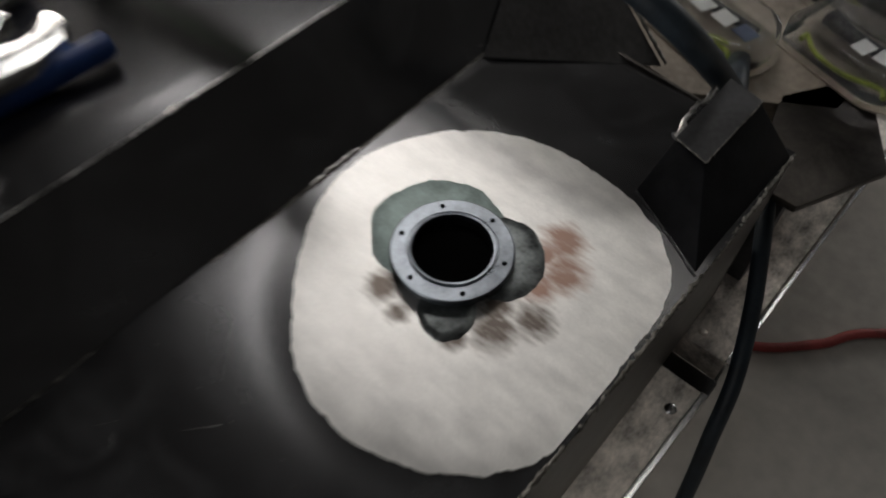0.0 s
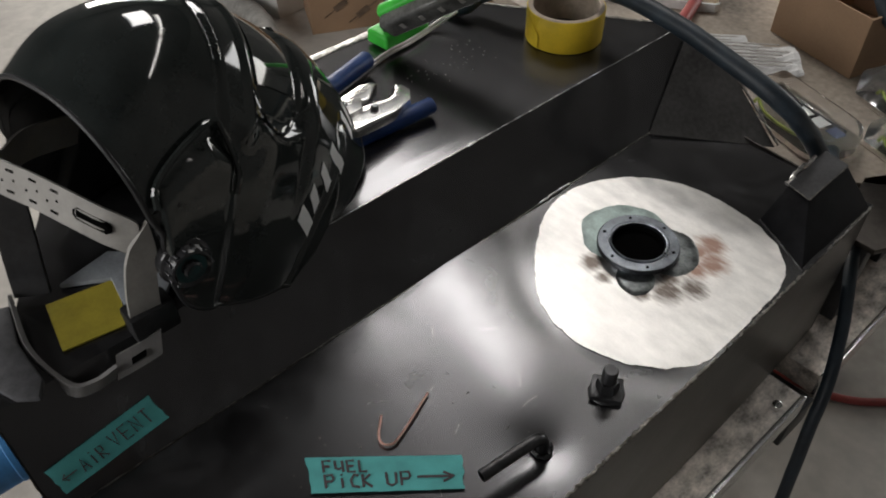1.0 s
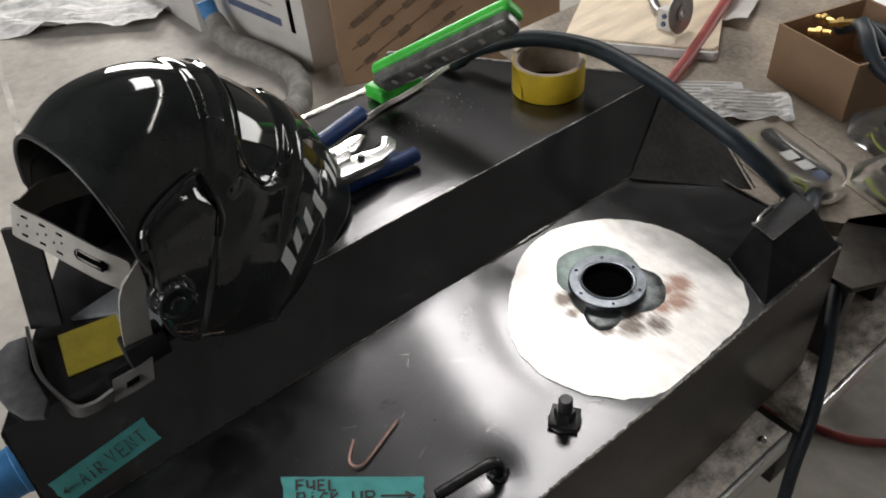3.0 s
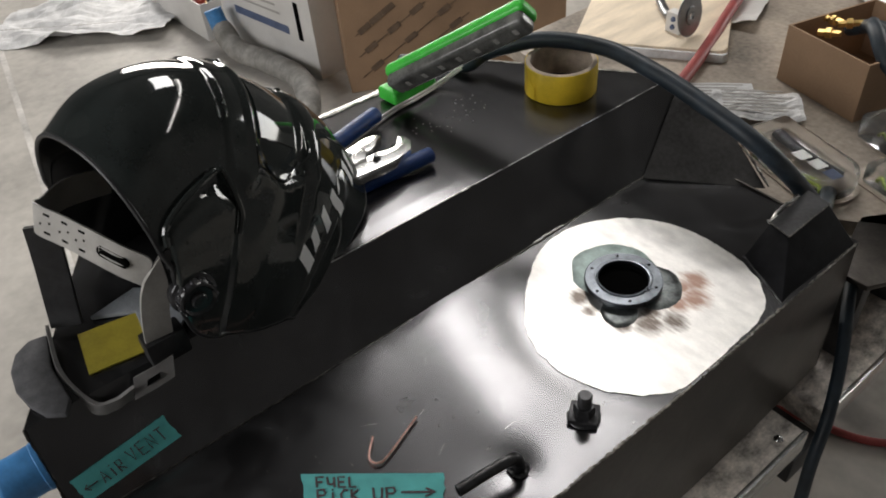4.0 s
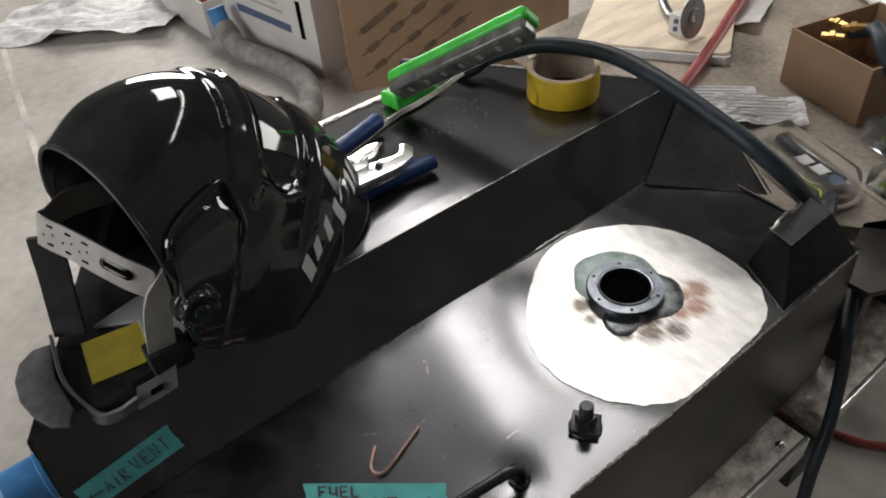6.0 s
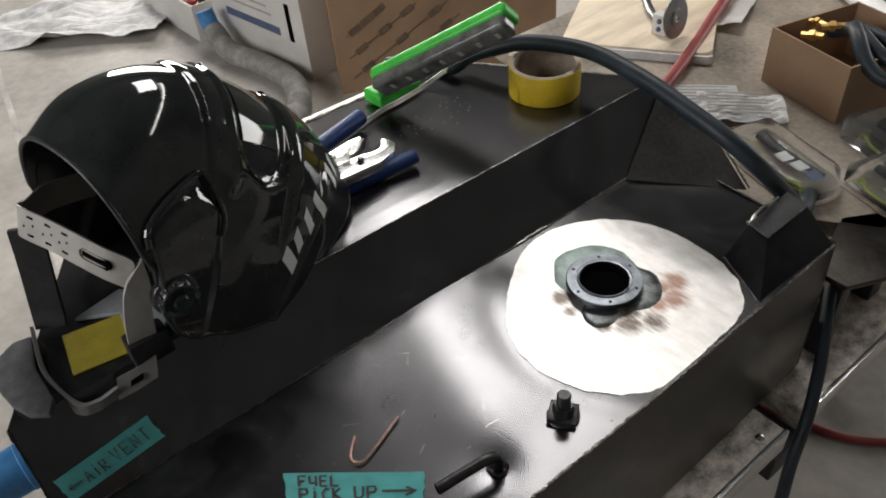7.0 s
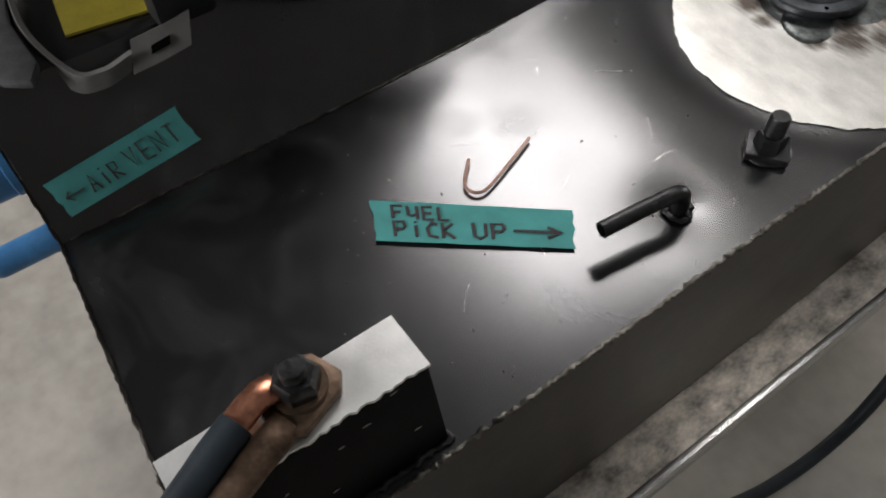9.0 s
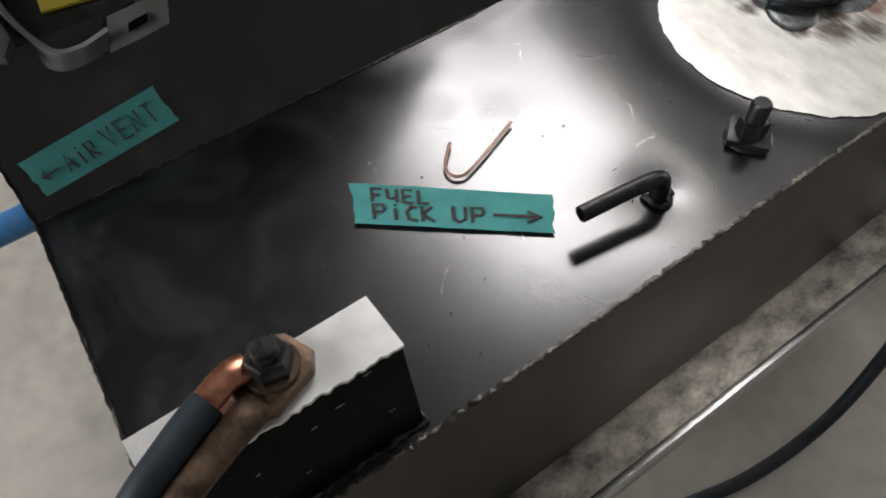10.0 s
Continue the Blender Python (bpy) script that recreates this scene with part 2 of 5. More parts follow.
def prism(outline, z0, z1, r=0.0, m=None):
    """An upright block on a flat outline of (x, y)."""
    bm = bmesh.new()
    a = [bm.verts.new((x, y, z0)) for x, y in outline]
    b = [bm.verts.new((x, y, z1)) for x, y in outline]
    bm.faces.new(a), bm.faces.new(b)
    for i in range(len(a)):
        bm.faces.new((a[i], a[i - 1], b[i - 1], b[i]))
    bmesh.ops.recalc_face_normals(bm, faces=bm.faces)
    bevel(bm, r)
    if m:
        bm.transform(m)
    return bm


def lathe(profile, n=48, m=None, closed=False):
    """Profile of (radius, z) turned round z."""
    bm = bmesh.new()
    rings = []
    for r, z in profile:
        rings.append([bm.verts.new((r * math.cos(2 * math.pi * i / n), r * math.sin(2 * math.pi * i / n), z)) for i in range(n)] if r > 1e-6 else [bm.verts.new((0, 0, z))])
    pairs = list(zip(rings, rings[1:])) + ([(rings[-1], rings[0])] if closed else [])
    for a, b in pairs:
        for i in range(n):
            j = (i + 1) % n
            if len(a) == 1 and len(b) > 1:
                bm.faces.new((a[0], b[i], b[j]))
            elif len(b) == 1 and len(a) > 1:
                bm.faces.new((a[i], a[j], b[0]))
            elif len(a) > 1:
                bm.faces.new((a[i], a[j], b[j], b[i]))
    if m:
        bm.transform(m)
    return bm


def smooth_line(points, steps=8):
    """A soft curve through the points."""
    pts = [Vector(p) for p in points]
    ext = [2 * pts[0] - pts[1], *pts, 2 * pts[-1] - pts[-2]]
    out = []
    for i in range(1, len(ext) - 2):
        a, b, c, d = ext[i - 1:i + 3]
        for k in range(steps):
            t = k / steps
            out.append(0.5 * (2 * b + (c - a) * t + (2 * a - 5 * b + 4 * c - d) * t * t + (3 * b - a - 3 * c + d) * t ** 3))
    return out + [pts[-1]]


def tube(points, radius, n=12, steps=8, curved=True, wobble=0.0, flat=1.0, seed=3):
    """A round bar swept along points, closed at both ends. radius: one number or a function of 0..1."""
    pts = smooth_line(points, steps) if curved else [Vector(p) for p in points]
    rng = random.Random(seed)
    bm = bmesh.new()
    rings, up = [], None
    for i, p in enumerate(pts):
        d = (pts[min(i + 1, len(pts) - 1)] - pts[max(i - 1, 0)]).normalized()
        if up is None:
            up = d.orthogonal().normalized() if abs(d.z) > 0.95 else Vector((0, 0, 1))
        side = d.cross(up).normalized()
        up = side.cross(d).normalized()
        r = radius(i / (len(pts) - 1)) if callable(radius) else radius
        ring = []
        for k in range(n):
            a = 2 * math.pi * k / n
            rr = r * (1 + wobble * (rng.random() - 0.5))
            ring.append(bm.verts.new(p + side * math.cos(a) * rr + up * math.sin(a) * rr * flat))
        rings.append(ring)
    for a, b in zip(rings, rings[1:]):
        for k in range(n):
            bm.faces.new((a[k], a[(k + 1) % n], b[(k + 1) % n], b[k]))
    bm.faces.new(rings[0]), bm.faces.new(rings[-1])
    return bm


def join(*parts):
    out = parts[0]
    for b in parts[1:]:
        me = bpy.data.meshes.new("tmp")
        b.to_mesh(me)
        b.free()
        out.from_mesh(me)
        bpy.data.meshes.remove(me)
    return out


def strokes(lines, radius, place, thick=0.3):
    """Pen strokes: each line is a run of (u, v); place(u, v) gives the point on the surface."""
    bm = bmesh.new()
    for run in lines:
        bm = join(bm, tube([place(u, v) for u, v in run], radius, 6, curved=False, flat=thick))
    return bm


# ---- the hall: floor, walls, roof with a roof light, window wall ----
X0, X1, Y0, Y1, ROOF = -6.0, 2.6, -3.0, 6.0, 4.5


def structure(name, bm, material, label, category):
    return tagged(part(name, bm, material, smooth=0), label, category, kind="structure")


structure("floor", box((X0, Y0, FLOOR - 0.1), (X1, Y1, FLOOR)), CONCRETE, "worn pale grey concrete hall floor", "floor")
structure("wall_east", box((X1, Y0, FLOOR), (X1 + 0.15, Y1, ROOF)), WALL, "plain grey hall wall", "wall")


def holed(axis, at, thick, lo, hi, holes):
    """A slab across an axis with rectangular openings, in strips."""
    bm = bmesh.new()
    cuts = sorted({lo[0], hi[0], *[h[0] for h in holes], *[h[2] for h in holes]})
    for a, b in zip(cuts, cuts[1:]):
        spans = sorted((h[1], h[3]) for h in holes if h[0] <= a and h[2] >= b)
        y = lo[1]
        for s, e in spans + [(hi[1], hi[1])]:
            if s > y:
                if axis == "x":
                    bm = join(bm, box((at - thick, a, y), (at, b, s)))
                elif axis == "y":
                    bm = join(bm, box((a, at - thick, y), (b, at, s)))
                else:
                    bm = join(bm, box((a, y, at), (b, s, at + thick)))
            y = max(y, e)
    return bm


for x, y in LAMPS:
    lamp = thing("tube_lamp_fixture", (x, y, 4.3), "white ceiling tube lamp fixture", "lamp", "roof tube lamps")
    part("housing", box((x - 1.15, y - 0.13, 4.23), (x + 1.15, y + 0.13, 4.30), 0.01), WHITE_PRINT, lamp)
    part("stem", box((x - 0.02, y - 0.01, 4.30), (x + 0.02, y + 0.01, ROOF), 0.0), FRAME, lamp)
structure("wall_west", holed("x", X0, 0.15, (Y0, FLOOR), (Y1, ROOF), [(1.3, 1.5, 3.9, 3.0)]), WALL, "grey hall wall with a window opening", "wall")
# opening made only for the added south fill light
structure("wall_south", holed("y", Y0, 0.15, (X0, FLOOR), (X1, ROOF), [(-2.2, 1.55, 0.4, 3.05)]), WALL, "grey hall wall with a window opening", "wall")
structure("wall_north", holed("y", Y1 + 0.15, 0.15, (X0, FLOOR), (X1, ROOF), [(-0.55, 1.05, 1.25, 2.45)]), WALL, "grey hall wall with a window opening", "wall")
structure("ceiling", holed("z", ROOF, 0.15, (X0, Y0), (X1, Y1), [(-3.545, 1.85, -1.495, 2.81)]), CEILING, "dark hall roof with a roof light opening", "ceiling")


# ---- the steel tank ----
tank = thing("fuel_tank", (0, 0.3, DECK - 0.26), "dark rolled steel fuel tank with stepped top and welded edges", "tank")
DIMPLES = [(0.080, 0.336, 0.0016, 0.040), (0.01, 0.08, 0.0015, 0.12)]


def deck_z(x, y):
    # a shallow ridge drawn by the welding heat, and a sunk ring round the ground patch
    ax, ay, bx, by = -0.150, 0.330, 0.088, 0.246
    ln = math.hypot(bx - ax, by - ay)
    d = ((x - ax) * (by - ay) - (y - ay) * (bx - ax)) / ln
    ridge = 0.0026 * math.exp(-d * d / (2 * 0.040 ** 2))
    r = math.hypot(x - 0.012, y - 0.528)
    ring = 0.0010 * math.exp(-((r - 0.172) / 0.018) ** 2) * max(0.0, min(1.0, (0.57 - y) / 0.10))
    pull = 0.0060 * math.exp(-math.hypot(x - 0.087, y - 0.237, 0.006) / 0.034)
    return DECK + ridge - pull - ring - 0.07 * max(0.0, y - 0.665) * min(1.0, max(0.0, (x + 0.162) / 0.006)) - sum(h * math.exp(-((x - a) ** 2 + (y - b) ** 2) / (2 * s * s)) for a, b, h, s in DIMPLES)


def right_edge(y):
    return 0.1385 - 0.058 * max(0.0, y - 0.40) ** 2


def deck_mesh():
    bm = bmesh.new()
    nx, ny = 56, 120
    grid = []
    for j in range(ny + 1):
        row = []
        v = j / ny
        for i in range(nx + 1):
            u = i / nx
            y = -0.146 + v * 0.976
            x = -0.162 + u * (right_edge(y) + 0.162)
            yy = y - (1 - v) * 0.020 * u
            row.append(bm.verts.new((x, yy, deck_z(x, yy))))
        grid.append(row)
    for j in range(ny):
        for i in range(nx):
            bm.faces.new((grid[j][i], grid[j][i + 1], grid[j + 1][i + 1], grid[j + 1][i]))
    return bm


def sheet(corners, n=1, thick=0.003, material=STEEL, name="panel", parent=None, label="", wave=0.0, seed=1, bulge=None):
    """A four-cornered steel sheet with thickness, slightly uneven."""
    a, b, c, d = [Vector(p) for p in corners]
    nrm = (b - a).cross(d - a).normalized()
    bm = bmesh.new()
    top = []
    for j in range(n + 1):
        row = []
        for i in range(n + 1):
            u, v = i / n, j / n
            p = a.lerp(b, u).lerp(d.lerp(c, u), v)
            if wave and 0 < i < n and 0 < j < n:
                p = p + nrm * wave * noise.noise(p * 7 + Vector((seed, 0, 0)))
            if bulge:
                p.z += bulge(p.x, p.y)
            row.append(bm.verts.new(p))
        top.append(row)
    for j in range(n):
        for i in range(n):
            bm.faces.new((top[j][i], top[j][i + 1], top[j + 1][i + 1], top[j + 1][i]))
    ext = bmesh.ops.extrude_face_region(bm, geom=bm.faces[:])
    bmesh.ops.translate(bm, verts=[g for g in ext["geom"] if isinstance(g, bmesh.types.BMVert)], vec=-nrm * thick)
    return part(name, bm, material, parent, label)


part("lower_deck", deck_mesh(), STEEL, tank, "satin dark steel deck with cloudy sheen")
CX, UX, LX = -0.162, -0.226, -0.520
BOT = 0.505
sheet([(CX, -0.146, DECK), (CX, 0.83, DECK), (UX, 0.865, UPPER), (UX, -0.146, UPPER)], 10, name="sloping_panel", parent=tank, wave=0.002)
sheet([(UX, -0.146, UPPER), (UX, 0.865, UPPER), (LX, 0.665, UPPER), (LX, 0.022, UPPER)], 60, name="upper_deck", parent=tank, wave=0.0006, bulge=lambda x, y: 0.004 * math.exp(-((x + 0.305) / 0.075) ** 2 - ((y - 0.35) / 0.10) ** 2) * min(1.0, (UX - x) / 0.02))


def side_mesh():
    """The long outer side: upright folds under the deck edge, slightly dented."""
    bm = bmesh.new()
    rows = []
    for j in range(61):
        y = -0.165 + 0.994 * j / 60
        row = []
        for i in range(9):
            f = i / 8
            p = Vector((right_edge(y) - 0.0012 - 0.005 * f, y + 0.03 * f * j / 60, (deck_z(right_edge(y) - 0.001, y) - 0.0012) * (1 - f) + BOT * f))
            p.x += 0.0022 * noise.noise(p * 6) * math.sin(math.pi * f)
            row.append(bm.verts.new(p))
        rows.append(row)
    for a, b in zip(rows, rows[1:]):
        for i in range(8):
            bm.faces.new((a[i], a[i + 1], b[i + 1], b[i]))
    ext = bmesh.ops.extrude_face_region(bm, geom=bm.faces[:])
    bmesh.ops.translate(bm, verts=[g for g in ext["geom"] if isinstance(g, bmesh.types.BMVert)], vec=(-0.003, 0, 0))
    return bm


# side and end panels take the shaded copy of the deck steel
part("side_panel", side_mesh(), STEEL_SIDE, tank, "dull steel side, shade put in its dark colour, with handling marks")
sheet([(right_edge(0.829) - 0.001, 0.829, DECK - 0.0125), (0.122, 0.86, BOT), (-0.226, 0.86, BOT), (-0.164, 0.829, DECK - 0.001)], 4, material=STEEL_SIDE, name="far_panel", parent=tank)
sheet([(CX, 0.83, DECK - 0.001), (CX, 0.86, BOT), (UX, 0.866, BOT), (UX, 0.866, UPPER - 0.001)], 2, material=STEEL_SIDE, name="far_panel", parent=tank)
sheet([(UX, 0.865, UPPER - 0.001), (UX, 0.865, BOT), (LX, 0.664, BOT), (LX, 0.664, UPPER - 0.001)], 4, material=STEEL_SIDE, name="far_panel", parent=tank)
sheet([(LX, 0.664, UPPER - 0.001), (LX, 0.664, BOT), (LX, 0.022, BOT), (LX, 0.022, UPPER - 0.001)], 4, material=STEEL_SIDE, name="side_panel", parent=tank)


def near_end():
    bm = bmesh.new()
    front = [(0.136, -0.166, DECK), (CX, -0.147, DECK), (UX, -0.147, UPPER), (LX, 0.021, UPPER), (LX, 0.021, BOT), (UX, -0.147, BOT), (0.132, -0.166, BOT)]
    a = [bm.verts.new(p) for p in front]
    b = [bm.verts.new((x, y + 0.003, z - 0.001)) for x, y, z in front]
    bm.faces.new(a), bm.faces.new(b)
    for i in range(len(a)):
        bm.faces.new((a[i], a[i - 1], b[i - 1], b[i]))
    return bm


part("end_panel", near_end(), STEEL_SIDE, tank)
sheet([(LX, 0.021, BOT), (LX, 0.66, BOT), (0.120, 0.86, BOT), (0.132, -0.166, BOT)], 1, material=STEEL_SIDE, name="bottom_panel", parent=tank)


def bead(points, r, count, seed):
    """A weld bead: one run with uneven ripples."""
    rng = random.Random(seed)
    path = [Vector(p) for p in points]
    runs = [(b - a).length for a, b in zip(path, path[1:])]
    pts = []
    for i in range(count + 1):
        d = i / count * sum(runs)
        k = 0
        while k < len(runs) - 1 and d > runs[k]:
            d -= runs[k]
            k += 1
        p = path[k].lerp(path[k + 1], max(0, min(1, d / runs[k])))
        pts.append(p + Vector((rng.uniform(-1, 1), rng.uniform(-0.3, 0.3), rng.uniform(-0.5, 0.3))) * r * 0.45)
    sizes = [r * rng.uniform(0.55, 1.15) for _ in pts]
    return tube(pts, lambda f: sizes[min(len(sizes) - 1, int(round(f * count)))], 7, 1, curved=False, wobble=0.3, flat=0.7, seed=seed)


# toned-down steel here, so the facet looks as dim as the slope
sheet([(-0.160, 0.725, DECK + 0.0003), (-0.030, 0.850, DECK - 0.0140), (-0.125, 0.872, 0.845), (-0.217, 0.867, 0.889)], 8, material=STEEL_DULL, name="end_facet", parent=tank, wave=0.003)
part("torn_edge", bead([(-0.026, 0.851, DECK - 0.010), (-0.075, 0.864, 0.818), (-0.125, 0.874, 0.846), (-0.217, 0.869, 0.890)], 0.0024, 60, 9), WELD, tank, "ragged bright torn edge")
part("weld_bead", bead([(right_edge(y) - 0.0008, y, deck_z(right_edge(y), y) - 0.0005) for y in [-0.163 + 0.0992 * k for k in range(11)]], 0.0021, 380, 4), WELD, tank, "uneven grey weld bead along the edge")
part("weld_bead", bead([(0.13, -0.165, DECK), (CX, -0.147, DECK), (UX, -0.147, UPPER)], 0.0018, 110, 5), STEEL_SIDE, tank)
part("weld_bead", bead([(CX, -0.14, DECK + 0.0005), (CX, 0.83, DECK + 0.0005)], 0.0011, 320, 7), WELD, tank)
part("worn_edge", bead([(UX, 0.10, UPPER), (UX, 0.85, UPPER)], 0.0007, 300, 27), EDGE, tank, "thin bright worn edge")
part("weld_bead", bead([(UX, 0.863, UPPER), (LX, 0.664, UPPER)], 0.003, 60, 8), WELD, tank)
# bright metal strip whose pale colour stands in for the edge's reflection
part("edge_sheen_strip", box((LX - 0.017, 0.16, UPPER - 0.006), (LX - 0.001, 0.655, UPPER - 0.003), 0.001), EDGE, tank, "pale strip along the edge, drawn as its bright reflection")
part("weld_bead", bead([(LX, 0.664, UPPER), (LX, 0.022, UPPER)], 0.0030, 150, 18), WELD, tank, "pale uneven weld bead")


part("scrape", bead([(CX - 0.001, 0.498, DECK + 0.0015), (CX - 0.0015, 0.528, DECK + 0.002), (CX - 0.001, 0.556, DECK + 0.0015)], 0.0022, 22, 31), EDGE, tank, "bright scrape on the fold")
part("scrape", bead([(UX, 0.427, UPPER), (UX, 0.441, UPPER)], 0.0022, 6, 32), EDGE, tank, "bright nick in the edge")
# bare ground patch round the filler neck
def patch_radius(a):
    c = ((-0.0133, -0.0049), (-0.0070, -0.0043), (-0.0062, 0.0032), (-0.0012, -0.0012), (-0.0024, -0.0012))
    r = 0.1518 + sum(p * math.cos((k + 1) * a) + q * math.sin((k + 1) * a) for k, (p, q) in enumerate(c))
    return r + 0.0022 * noise.noise(Vector((math.cos(a), math.sin(a), 0)) * 9) + 0.0012 * noise.noise(Vector((math.cos(a), math.sin(a), 3)) * 34)


def patch_mesh(scale, z, n=260, rings=16, hole=0.036):
    bm = bmesh.new()
    rows = []
    for j in range(rings + 1):
        row = []
        for i in range(n):
            a = 2 * math.pi * i / n
            r = patch_radius(a) * scale
            x, y = 0.012 + r * math.cos(a), 0.528 + r * math.sin(a)
            x = min(max(x, -0.160), right_edge(y) - 0.0035)
            f = j / rings
            x, y = RING_C[0] + (x - RING_C[0]) * (hole / 0.15 * (1 - f) + f), RING_C[1] + (y - RING_C[1]) * (hole / 0.15 * (1 - f) + f)
            row.append(bm.verts.new((x, y, deck_z(x, y) + z)))
        rows.append(row)
    for a, b in zip(rows, rows[1:]):
        for i in range(n):
            bm.faces.new((a[i], a[(i + 1) % n], b[(i + 1) % n], b[i]))
    return bm


RING_C = (-0.0225, 0.5225)
part("ground_patch", patch_mesh(1.0, 0.0012), GROUND, tank, "bright bare metal ground to a swirl finish")


def blob(cx, cy, rx, ry, turn, z, rough=0.15, seed=1, dome=0.0, n=64):
    """A flat uneven smear or puddle with a soft rim."""
    bm = bmesh.new()
    rows = []
    for f in (0.35, 0.7, 0.9, 1.0):
        row = []
        for i in range(n):
            a = 2 * math.pi * i / n
            k = 1 + rough * (noise.noise(Vector((math.cos(a) * 2.2, math.sin(a) * 2.2, seed))) + 0.6 * noise.noise(Vector((math.cos(a) * 7, math.sin(a) * 7, seed))))
            x, y = rx * f * k * math.cos(a), ry * f * k * math.sin(a)
            c, s = math.cos(turn), math.sin(turn)
            row.append(bm.verts.new((cx + x * c - y * s, cy + x * s + y * c, DECK + z + dome * (1 - f ** 3) - (0.002 if f == 1 else 0))))
        rows.append(row)
    centre = bm.verts.new((cx, cy, DECK + z + dome))
    for i in range(n):
        bm.faces.new((centre, rows[0][i], rows[0][(i + 1) % n]))
    for a, b in zip(rows, rows[1:]):
        for i in range(n):
            bm.faces.new((a[i], a[(i + 1) % n], b[(i + 1) % n], b[i]))
    return bm


neck = thing("filler_neck", (RING_C[0], RING_C[1], DECK), "round grey steel filler neck flange with bolt holes", "filler neck")
part("sealant_pad", blob(-0.050, 0.536, 0.054, 0.057, -0.5, 0.003, 0.07, 2, 0.001), FILLER, neck, "blue-green grey pad under the flange")
part("sealant_pad", blob(0.007, 0.550, 0.042, 0.035, -0.9, 0.0028, 0.07, 5, 0.0012), PUDDLE, neck, "grey glossy puddle")
part("sealant_pad", blob(0.006, 0.484, 0.023, 0.028, 0.75, 0.0028, 0.07, 8, 0.0012), PUDDLE, neck, "grey glossy puddle")
RZ = 0.0155
FLANGE = [(0.0318, 0.0), (0.0318, RZ - 0.0025), (0.0328, RZ + 0.0012), (0.0346, RZ + 0.0014), (0.0354, RZ - 0.0010), (0.0366, RZ - 0.0010), (0.0372, RZ), (0.0485, RZ), (0.0497, RZ - 0.001), (0.0497, RZ - 0.006), (0.0485, RZ - 0.007), (0.044, RZ - 0.008), (0.043, 0.003)]
part("flange", lathe(FLANGE, 96, Matrix.Translation((RING_C[0], RING_C[1], DECK))), FLANGE_STEEL, neck, "machined grey steel ring", 20)
# closed floor and wall, coloured black in place of the depth's shade
part("bore", lathe([(0.0316, RZ - 0.003), (0.031, 0.006), (0.0, 0.006)], 64, Matrix.Translation((RING_C[0], RING_C[1], DECK))), BLACK, neck, "shallow bore with its inner shade painted black")
for k in range(6):
    a = radians(60 * k + 22)
    # black discs on the ring stand in for shaded holes
    part("bolt_hole", lathe([(0.0, 0.0004), (0.0021, 0.0004), (0.0021, -0.002), (0.0, -0.002)], 14, Matrix.Translation((RING_C[0] + 0.0428 * math.cos(a), RING_C[1] + 0.0428 * math.sin(a), DECK + RZ + 0.0001))), BLACK, neck)


# ---- small fittings on the lower deck ----
def pipe_stub():
    t = thing("pickup_pipe", (0.088, 0.232, DECK), "short bent black steel fuel pickup pipe welded upright", "pipe")
    part("pipe", tube([(0.088, 0.236, DECK - 0.004), (0.088, 0.236, DECK + 0.014), (0.0875, 0.229, DECK + 0.025), (0.084, 0.205, DECK + 0.026), (0.079, 0.163, DECK + 0.025)], 0.0062, 16, 6), BLACK_IRON, t)
    # black plug drawn as the darkness in the pipe's mouth
    part("pipe_mouth", tube([(0.07905, 0.1634, DECK + 0.025), (0.0788, 0.1624, DECK + 0.025)], 0.0046, 14, 1, curved=False), BLACK, t)
    part("weld_collar", bead([(0.088 + 0.009 * math.cos(a), 0.236 + 0.009 * math.sin(a), DECK + 0.001) for a in [k * 0.524 for k in range(13)]], 0.0034, 22, 3), BLACK_IRON, t, "lumpy dark weld collar")
    return t


def stud():
    t = thing("threaded_stud", (0.086, 0.336, DECK), "stubby dark steel stud with a square base plate", "stud")
    m = Matrix.Translation((0.086, 0.336, DECK - 0.001)) @ Matrix.Rotation(radians(35), 4, "Z")
    part("base_plate", box((-0.0165, -0.015, 0), (0.0165, 0.015, 0.007), 0.002, m), BLACK_IRON, t)
    part("collar", lathe([(0.0, 0.020), (0.0108, 0.020), (0.0122, 0.017), (0.0122, 0.004), (0.0, 0.004)], 6, m), BLACK_IRON, t)
    part("stud", lathe([(0.0, 0.038), (0.0066, 0.038), (0.0080, 0.036), (0.0080, 0.010), (0.0, 0.010)], 20, m), BLACK_IRON, t, "worn grey stud tip")
    part("weld_collar", bead([(0.086 + 0.017 * math.cos(a), 0.336 + 0.017 * math.sin(a), DECK + 0.0005) for a in [k * 0.524 for k in range(13)]], 0.0026, 22, 9), BLACK_IRON, t)
    return t


pipe_stub()
stud()

wire = thing("copper_wire", (-0.02, 0.15, DECK), "bent hook of bare copper wire lying on the deck", "wire")
part("wire", tube([(-0.046, 0.1425, DECK + 0.0024), (-0.031, 0.1272, DECK + 0.0022), (-0.0215, 0.1235, DECK + 0.0022), (-0.014, 0.1290, DECK + 0.0022), (-0.0155, 0.1430, DECK + 0.0024), (-0.0348, 0.1948, DECK + 0.003)], 0.0014, 8, 5), COPPER, wire)


